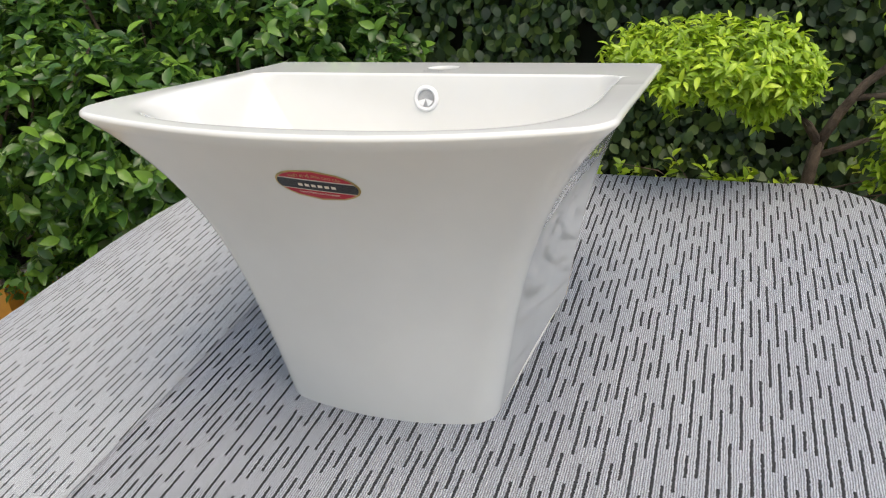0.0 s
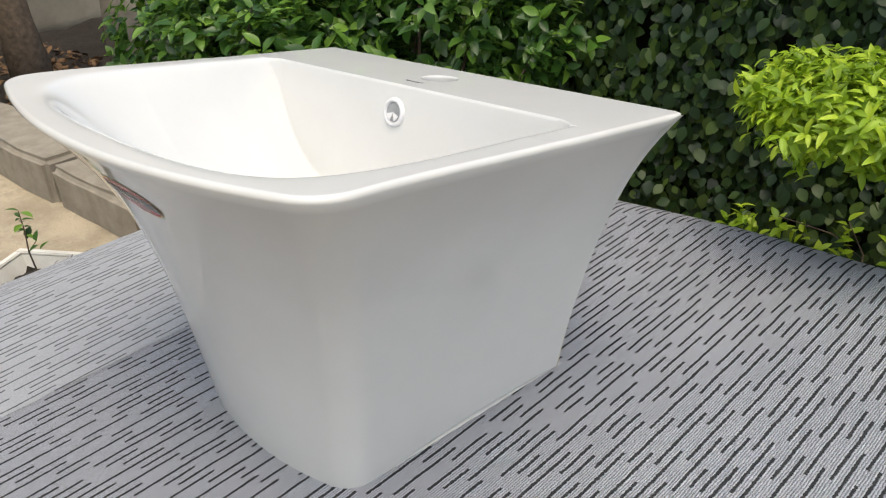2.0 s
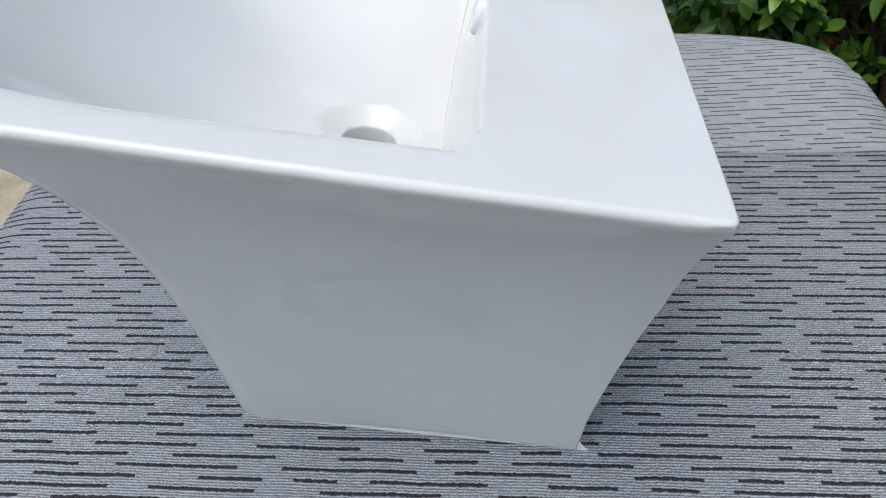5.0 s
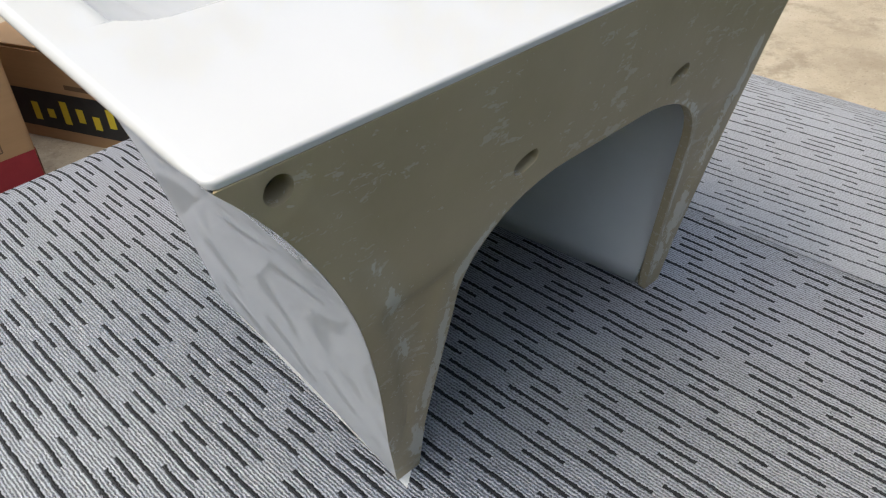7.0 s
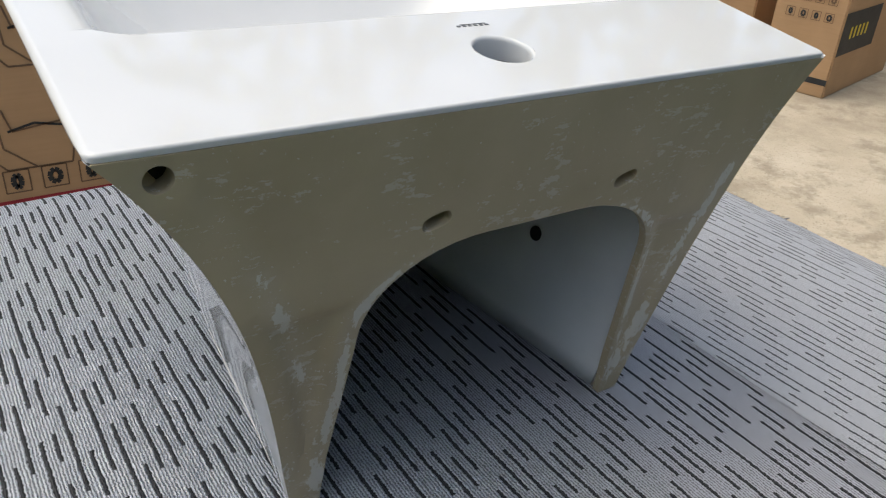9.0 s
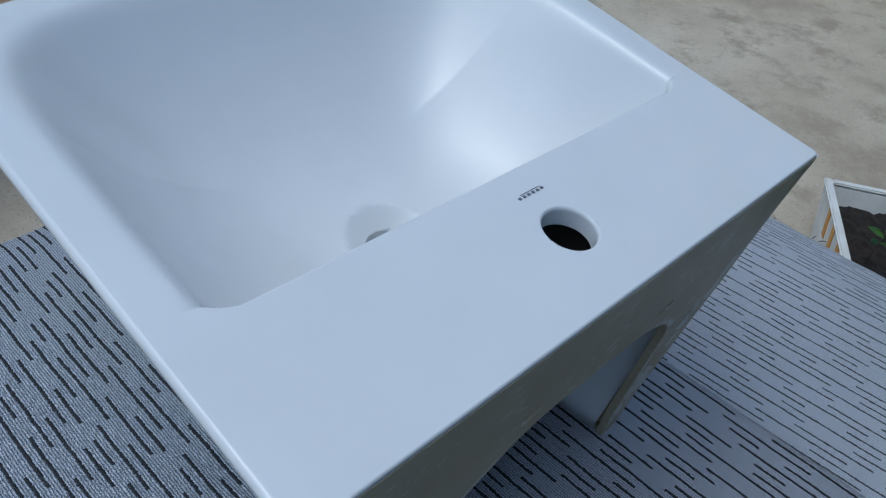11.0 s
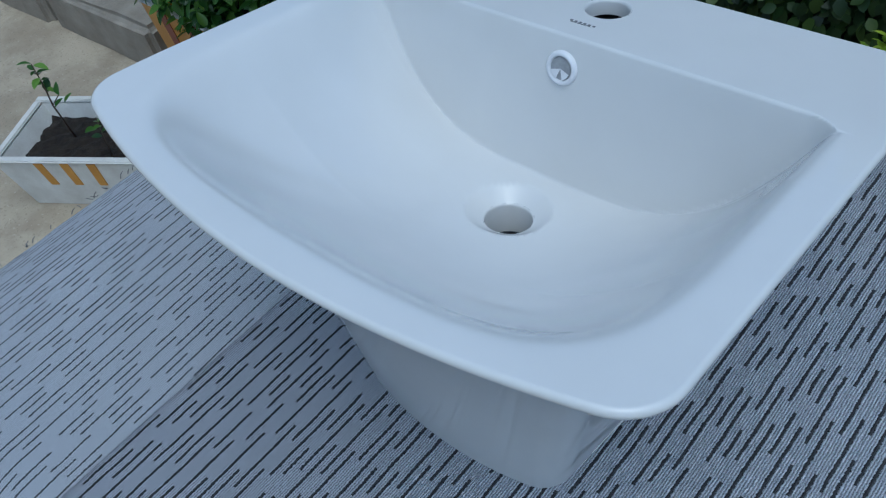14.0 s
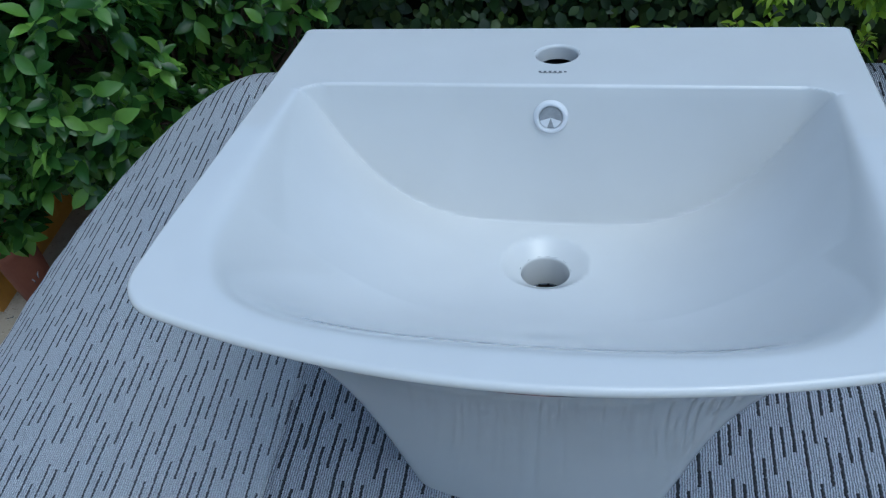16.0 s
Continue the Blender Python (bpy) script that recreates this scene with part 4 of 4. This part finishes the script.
def planter(name, label, m, lx, ly, h, taper, wall, material, rim_material, streaks):
    """An open rectangular box planter with tapered sides, standing at m."""
    ob = thing(name, label, "planter", m=m)
    bm = bmesh.new()
    rings = [(taper, 0.0), (1.0, h), (1.0, h), (1.0, h), (taper * 0.97, h * 0.45)]
    insets = [0, 0, 0.0, wall, wall]
    loops = []
    for (k, z), ins in zip(rings, insets):
        a, b = lx / 2 * k - ins, ly / 2 * k - ins
        loops.append([bm.verts.new((x, y, z)) for x, y in ((-a, -b), (a, -b), (a, b), (-a, b))])
    for p, q in zip(loops, loops[1:]):
        if p is loops[1]:
            continue
        for k in range(4):
            bm.faces.new((p[k], p[(k + 1) % 4], q[(k + 1) % 4], q[k]))
    bm.faces.new(loops[-1])
    bmesh.ops.remove_doubles(bm, verts=bm.verts, dist=1e-5)
    part("body", bm, material, ob)
    for x0, x1, y0, y1 in ((-lx / 2 - 0.006, lx / 2 + 0.006, -ly / 2 - 0.006, -ly / 2 + wall), (-lx / 2 - 0.006, lx / 2 + 0.006, ly / 2 - wall, ly / 2 + 0.006),
                           (-lx / 2 - 0.006, -lx / 2 + wall, -ly / 2 + wall, ly / 2 - wall), (lx / 2 - wall, lx / 2 + 0.006, -ly / 2 + wall, ly / 2 - wall)):
        part("rim", box_bm(x0, x1, y0, y1, h + 0.001, h + 0.009, 0.003), rim_material, ob)
    bm = bmesh.new()
    bmesh.ops.create_grid(bm, x_segments=16, y_segments=16, size=0.5)
    for v in bm.verts:
        v.co = Vector((v.co.x * (lx - 2.2 * wall) * 0.97, v.co.y * (ly - 2.2 * wall) * 0.97, h * 0.74 + 0.012 * noise.noise(v.co * 9)))
    part("soil", bm, SOIL, ob)
    for side, c, w in streaks:
        a, b = lx / 2, ly / 2
        bm = bmesh.new()
        vs = []
        for z in (h * 0.99, h * 0.5):
            k = taper + (1 - taper) * z / h
            for d in (-w / 2, w / 2):
                o = 0.0025
                vs.append(bm.verts.new(((c + d) * k, -b * k - o, z) if side == "y" else (a * k + o, (c + d) * k, z)))
        bm.faces.new((vs[0], vs[1], vs[3], vs[2]))
        ex = bmesh.ops.extrude_face_region(bm, geom=bm.faces[:])
        bmesh.ops.translate(bm, vec=(0, 0.003, 0) if side == "y" else (-0.003, 0, 0), verts=[g for g in ex["geom"] if isinstance(g, bmesh.types.BMVert)])
        part("tile", bm, YELLOW if material is WHITEPAINT else TERRA, ob)
    return ob


planter("ochre_planter", "ochre glazed square planter with a pale rim, full of leaves", pose(-1.375, 0.455, GZ), 0.37, 0.37, 0.285, 0.90, 0.022, YELLOW, WHITEPAINT,
        [("y", -0.10, 0.035), ("y", 0.02, 0.035), ("y", 0.12, 0.035), ("x", -0.08, 0.05), ("x", 0.07, 0.05)])
planter("white_planter", "chalky white planter with ochre stripes and dark soil", pose(-1.437, -0.045, GZ, 0, 0, 31), 0.378, 0.23, 0.15, 0.86, 0.014, WHITEPAINT, WHITEPAINT,
        [("y", -0.07, 0.022), ("y", 0.0, 0.022), ("y", 0.07, 0.022), ("x", 0.0, 0.03)])
sprig = thing("seedling", "thin weedy seedling in the white planter", "plant", (-1.500, -0.058, GZ + 0.11))
bpy.context.view_layer.update()
sp = [(-1.500, -0.058, GZ + 0.11), (-1.502, -0.063, -0.390), (-1.495, -0.058, -0.330), (-1.508, -0.053, -0.280)]
part_here("stem", limbs("stem", [(sp, [0.0025, 0.002, 0.0016, 0.001]), ([sp[1], (-1.460, -0.048, -0.350)], [0.0015, 0.001]), ], BARK), sprig)
part_here("stem", limbs("stem", [([(-1.340, -0.05, GZ + 0.11), (-1.330, -0.04, -0.370)], [0.0015, 0.001])], BARK), sprig)
pts = [np.array(p) for p in (sp[3], sp[2], (-1.460, -0.048, -0.350), (-1.498, -0.056, -0.305), (-1.330, -0.04, -0.370), (-1.335, -0.045, -0.400))]
part_here("leaves", leaves("leaves", *rosettes(pts, [np.array((0, 0, 1.0))] * len(pts), (3, 5), 0.032, (0.7, 1.5), 0.3), OVAL_LEAF, SHRUB), sprig)


# ---- cardboard boxes in the yard ----
def flat_patch(name, pts, material, parent):
    bm = bmesh.new()
    bm.faces.new([bm.verts.new(p) for p in pts])
    return part(name, bm, material, parent)


def carton(label, m, lx, ly, h):
    ob = thing("cardboard_box", label, "box", m=m, group="cardboard boxes in the yard")
    part("body", box_bm(-lx / 2, lx / 2, -ly / 2, ly / 2, 0, h - 0.004, 0.006), BOX, ob)
    part("flap", box_bm(-lx / 2 + 0.002, lx / 2 - 0.002, -ly / 2 + 0.001, -0.002, h - 0.003, h + 0.001, 0.001), BOX, ob)
    part("flap", box_bm(-lx / 2 + 0.002, lx / 2 - 0.002, 0.002, ly / 2 - 0.001, h - 0.003, h + 0.001, 0.001), BOX, ob)
    part("tape", box_bm(-lx / 2 - 0.001, lx / 2 + 0.001, -0.025, 0.025, h + 0.001, h + 0.0015), FAINT, ob)
    return ob


def on_face(ob, name, face, half, a0, a1, z0, z1, material, lift=0.0015):
    """A printed field on one side of a carton: face 'y+', 'x+' and so on."""
    s = 1 if face[1] == "+" else -1
    d = s * (half + lift)
    pts = [(a, d, z) if face[0] == "y" else (d, a, z) for a, z in ((a0, z0), (a1, z0), (a1, z1), (a0, z1))]
    return flat_patch(name, pts, material, ob)


def line_on(ob, face, half, pts, w, material):
    """A printed line drawing along points on a side of a carton."""
    s = 1 if face[1] == "+" else -1
    bm = bmesh.new()
    for (a, z), (b, y) in zip(pts, pts[1:]):
        n = Vector((-(y - z), b - a)).normalized() * w / 2
        q = [(a + n.x, z + n.y), (a - n.x, z - n.y), (b - n.x, y - n.y), (b + n.x, y + n.y)]
        vs = [bm.verts.new((p, s * (half + 0.0018), r) if face[0] == "y" else (s * (half + 0.0018), p, r)) for p, r in q]
        bm.faces.new(vs)
    return part("print", bm, material, ob)


def icons(ob, face, half, a0, z0, n, step, size, material):
    for k in range(n):
        c = a0 + k * step
        line_on(ob, face, half, [(c - size, z0 - size), (c + size, z0 - size), (c + size, z0 + size), (c - size, z0 + size), (c - size, z0 - size)], size * 0.12, FAINT)
        pts = [(c + size * 0.45 * math.cos(w * 0.785) * (0.7 + 0.3 * (k % 2)), z0 + size * 0.6 * math.sin(w * 0.785)) for w in range(9)]
        line_on(ob, face, half, pts, size * 0.45, material)


# carton with a red stripe and line drawings of toilets
big = carton("tall brown cardboard box printed with toilet drawings and a red stripe", pose(0.25, -1.93, GZ), 0.80, 0.50, 0.95)
on_face(big, "red_stripe", "y+", 0.25, -0.397, 0.397, 0.030, 0.108, REDINK)
on_face(big, "red_stripe", "x-", 0.40, -0.247, 0.247, 0.030, 0.108, REDINK)
icons(big, "y+", 0.25, -0.30, 0.155, 5, 0.085, 0.028, INK)
for ax, az, sc in ((-0.16, 0.26, 1.0), (-0.20, 0.50, 0.9), (0.15, 0.27, 1.0)):
    seat = [(-0.07, 0.07), (-0.05, 0.05), (-0.045, -0.02), (0.02, -0.075), (0.10, -0.075), (0.115, 0.0), (0.10, 0.035), (-0.02, 0.02), (-0.035, 0.075), (-0.085, 0.07), (-0.09, 0.02), (-0.075, -0.04), (-0.045, -0.075), (0.02, -0.075)]
    line_on(big, "y+", 0.25, [(ax - p * sc, az + r * sc) for p, r in seat], 0.0045, FAINT)
    line_on(big, "y+", 0.25, [(ax + 0.03 * sc, az + 0.02 * sc), (ax - 0.03 * sc, az + 0.035 * sc), (ax - 0.1 * sc, az + 0.02 * sc)], 0.006, INK)
for k in range(3):
    on_face(big, "print_bar", "x-", 0.40, -0.12, 0.12, 0.22 + k * 0.05, 0.235 + k * 0.05, FAINT)
on_face(big, "print_bar", "y+", 0.25, -0.385, -0.33, 0.32, 0.36, INK)

# low carton with a black band and yellow mark
low = carton("brown cardboard box with a black band and yellow print", pose(-0.535, -1.80, GZ, 0, 0, 21.7), 0.42, 0.78, 0.27)
on_face(low, "black_band", "x+", 0.21, -0.388, 0.388, 0.040, 0.150, INK)
for k in range(9):
    on_face(low, "yellow_mark", "x+", 0.21, -0.24 + k * 0.052, -0.216 + k * 0.052, 0.062 + 0.012 * (k % 2), 0.128 - 0.014 * ((k + 1) % 3), YELINK, 0.003)
on_face(low, "print_bar", "x+", 0.21, -0.10, 0.22, 0.165, 0.178, FAINT)

# cartons standing farther off
c1 = carton("brown cardboard box with printed icons and a black label", pose(-3.29, -1.74, GZ, 0, 0, 12), 0.74, 0.30, 0.72)
on_face(c1, "black_stripe", "x+", 0.37, -0.147, 0.147, 0.055, 0.080, INK)
icons(c1, "x+", 0.37, -0.08, 0.33, 4, 0.055, 0.018, INK)
icons(c1, "x+", 0.37, -0.08, 0.40, 4, 0.055, 0.018, FAINT)
icons(c1, "x+", 0.37, -0.05, 0.16, 3, 0.06, 0.016, FAINT)
on_face(c1, "black_band", "y+", 0.15, -0.05, 0.365, 0.18, 0.36, INK)
for k in range(5):
    on_face(c1, "yellow_mark", "y+", 0.15, 0.08 + k * 0.044, 0.100 + k * 0.044, 0.245, 0.295, YELINK, 0.003)
c2 = carton("brown cardboard box with a dark stripe near its foot", pose(-3.35, -2.24, GZ, 0, 0, 14), 0.70, 0.30, 0.80)
on_face(c2, "black_stripe", "x+", 0.35, -0.147, 0.147, 0.03, 0.06, INK)
icons(c2, "x+", 0.35, -0.06, 0.2, 3, 0.06, 0.018, FAINT)
c3 = carton("brown cardboard box standing behind other boxes", pose(-2.75, -2.75, GZ, 0, 0, 10), 0.5, 0.5, 0.62)
on_face(c3, "black_band", "x+", 0.25, -0.24, 0.24, 0.15, 0.33, INK)
c4b = carton("brown cardboard box at the end of the yard", pose(-4.6, -1.9, GZ, 0, 0, 8), 0.7, 0.6, 0.6)
on_face(c4b, "black_band", "x+", 0.35, -0.29, 0.29, 0.15, 0.33, INK)

# ---- far side of the yard ----
def wall_fn(u, v):
    return (-4.9 + 0.05 * noise.noise(Vector((u * 9, v * 4, 1))), -1.2 + 6.0 * u, GZ + 2.6 * v)


wall = new("wall_west", grid_mesh("wall_west", 50, 20, wall_fn, WALLMAT))
sm = wall.modifiers.new("thickness", "SOLIDIFY")
sm.thickness, sm.offset = 0.15, 0
tagged(wall, "stained old plaster yard wall", "wall", kind="structure")
tree = thing("tree_trunk", "dark brown leaning tree trunk by the yard wall", "tree", (-3.55, 0.72, GZ))
part("trunk", limbs("trunk", [([(0, 0, -0.02), (-0.04, 0.0, 0.4), (-0.10, 0.02, 1.0), (-0.2, 0.05, 2.0)], [0.11, 0.085, 0.075, 0.06])], BARK), BARK, tree)
tree2 = thing("tree_trunk", "pale grey tree trunk beside the hedge", "tree", (-3.7, 1.35, GZ))
part("trunk", limbs("trunk", [([(0, 0, -0.02), (0.02, 0.0, 0.5), (0.03, 0.02, 1.2), (0.1, 0.05, 2.2)], [0.20, 0.15, 0.13, 0.10])], STONE), STONE, tree2)
kerb = thing("stone_kerb", "rough weathered concrete kerb along the planting bed", "kerb", kind="structure", m=pose(-2.75, 0.36, GZ, 0, 0, 2))


def rough_block(lx, ly, h, seed):
    bm = box_bm(-lx / 2, lx / 2, -ly / 2, ly / 2, -0.02, h, 0.02, 3)
    bmesh.ops.subdivide_edges(bm, edges=bm.edges[:], cuts=3, use_grid_fill=True)
    for v in bm.verts:
        v.co += Vector((noise.noise(v.co * 7 + Vector((seed, 0, 0))), noise.noise(v.co * 7 + Vector((0, seed, 0))), noise.noise(v.co * 7 + Vector((0, 0, seed))))) * 0.014
    return bm


part("kerb_stone", rough_block(0.95, 0.24, 0.16, 1), STONE, kerb)
ob = part("kerb_stone", rough_block(0.8, 0.26, 0.14, 4), STONE, kerb)
ob.location = (-0.92, -0.03, 0)
ob = part("kerb_stone", rough_block(0.58, 0.24, 0.15, 6), STONE, kerb)
ob.location = (0.79, 0.01, 0)
bed = new("planting_bed", grid_mesh("planting_bed", 40, 20, lambda u, v: (-4.8 + 3.6 * u, 0.42 + 1.9 * v, GZ + 0.09 + 0.03 * noise.noise(Vector((u * 20, v * 9, 0)))), SOIL))
tagged(bed, "dark leaf-strewn soil bed behind the kerb", "soil bed", kind="structure")
pl = [(rng.uniform(-4.4, -1.8), rng.uniform(0.50, 1.1), GZ + 0.11 + rng.uniform(0, 0.02)) for _ in range(500)]
litter = leaves("dry_leaves", pl, rng.normal(size=(500, 3)) * (1, 1, 0.2), rng.normal(size=(500, 3)) * 0.3 + (0, 0, 1), rng.uniform(0.03, 0.07, 500), OVAL_LEAF,
                plain("dry_leaf", (0.10, 0.05, 0.02), (0.22, 0.12, 0.05), 0.8))
tagged(new("dry_leaves", litter), "scattered brown dry leaves on the soil bed", "dry leaves", kind="stuff")
pot("black_pot", "black plastic nursery pot by the yard wall", (-3.45, 0.02, GZ), 0.17, 0.30, INK)
shrub("broad_leaf_plant", "broad bright green leaves rising from the black pot", (-3.45, 0.02, GZ + 0.25), [((-3.45, 0.02, 0.15), (0.3, 0.3, 0.25))], 26, 0.28, LANCE_LEAF, SHRUB, (3, 5), (0.3, 1.0), 0.3, 10, 0.012)

bag = thing("blue_plastic_bag", "crumpled blue plastic bag on the yard floor", "plastic bag", (-1.72, -1.62, GZ))
bm = bmesh.new()
bmesh.ops.create_icosphere(bm, subdivisions=4, radius=0.13)
for v in bm.verts:
    v.co *= 1 + 0.35 * noise.noise(v.co * 14) + 0.2 * noise.noise(v.co * 31)
    v.co.z = max(0.0, v.co.z * 0.7 + 0.08)
part("bag", bm, plain("blue_plastic", (0.03, 0.22, 0.36), (0.06, 0.32, 0.48), 0.3), bag)

# frayed tufts along the worn edge of the pale carpet
tuft_paths = []
for k in range(26):
    y = rng.uniform(-0.52, 0.0)
    x = -0.676 + 0.006 * noise.noise(Vector((y * 22, 1, 0)))
    z = -0.062
    a, b = rng.uniform(-1, 1), rng.uniform(0.3, 1.0)
    big_t = 1.5 if k % 9 == 0 else 0.8
    tuft_paths.append(([(x, y, z), (x - 0.003 * a, y + 0.004 * a, z + 0.005 * b * big_t), (x - 0.004, y + 0.009 * a, z + 0.007 * b * big_t)], [0.0009 * big_t, 0.0008 * big_t, 0.0004]))
tagged(new("carpet_fraying", limbs("carpet_fraying", tuft_paths, plain("dark_yarn", (0.09, 0.09, 0.095), (0.2, 0.2, 0.21), 0.95))), "dark frayed yarn tufts along the carpet edge", "yarn", kind="stuff")


# tall trees at the far end of the yard, mirrored in the glaze
def far_tree(loc, h, blobs, count):
    ob = thing("yard_tree", "tall leafy tree at the far end of the yard", "tree", loc)
    bpy.context.view_layer.update()
    x, y, z = loc
    paths = [([(x, y, z - 0.05), (x + 0.05, y, z + h * 0.3), (x, y + 0.05, z + h * 0.6), (x + 0.1, y, z + h)], [0.16, 0.13, 0.10, 0.04])]
    for c, r in blobs:
        paths.append(([(x, y, z + h * 0.45), ((x + c[0]) / 2, (y + c[1]) / 2, (z + h * 0.5 + c[2]) / 2), c], [0.07, 0.05, 0.02]))
    part_here("trunk", limbs("trunk", paths, BARK), ob)
    pts, outs = blob_shoots(blobs, count)
    part_here("crown", leaves("crown", *rosettes(pts, outs, (6, 9), 0.17, (0.5, 1.4), 0.3), OVAL_LEAF, SHRUB), ob)


far_tree((-3.2, -6.5, GZ), 5.6, [((-3.2, -6.5, 4.4), (1.7, 1.3, 1.3)), ((-4.6, -6.2, 3.2), (1.3, 1.1, 1.3)), ((-1.8, -6.8, 3.0), (1.2, 1.1, 1.3)), ((-3.4, -6.3, 1.9), (1.6, 1.0, 0.9))], 700)
far_tree((2.8, -6.0, GZ), 4.0, [((2.8, -6.0, 3.0), (1.5, 1.2, 1.2)), ((1.6, -6.4, 2.2), (1.0, 1.0, 0.9))], 300)
far_tree((-7.0, -0.9, GZ), 5.6, [((-7.0, -0.8, 4.3), (1.3, 1.8, 1.3)), ((-7.0, -2.4, 3.1), (1.1, 1.4, 1.3)), ((-6.8, 1.2, 3.0), (1.1, 1.5, 1.3)), ((-6.9, -0.8, 1.9), (1.0, 1.9, 1.0))], 720)
far_tree((-6.0, -4.2, GZ), 5.2, [((-6.0, -4.2, 4.0), (1.4, 1.5, 1.3)), ((-6.2, -3.4, 2.5), (1.2, 1.4, 1.1)), ((-5.2, -5.2, 2.4), (1.2, 1.2, 1.1))], 520)
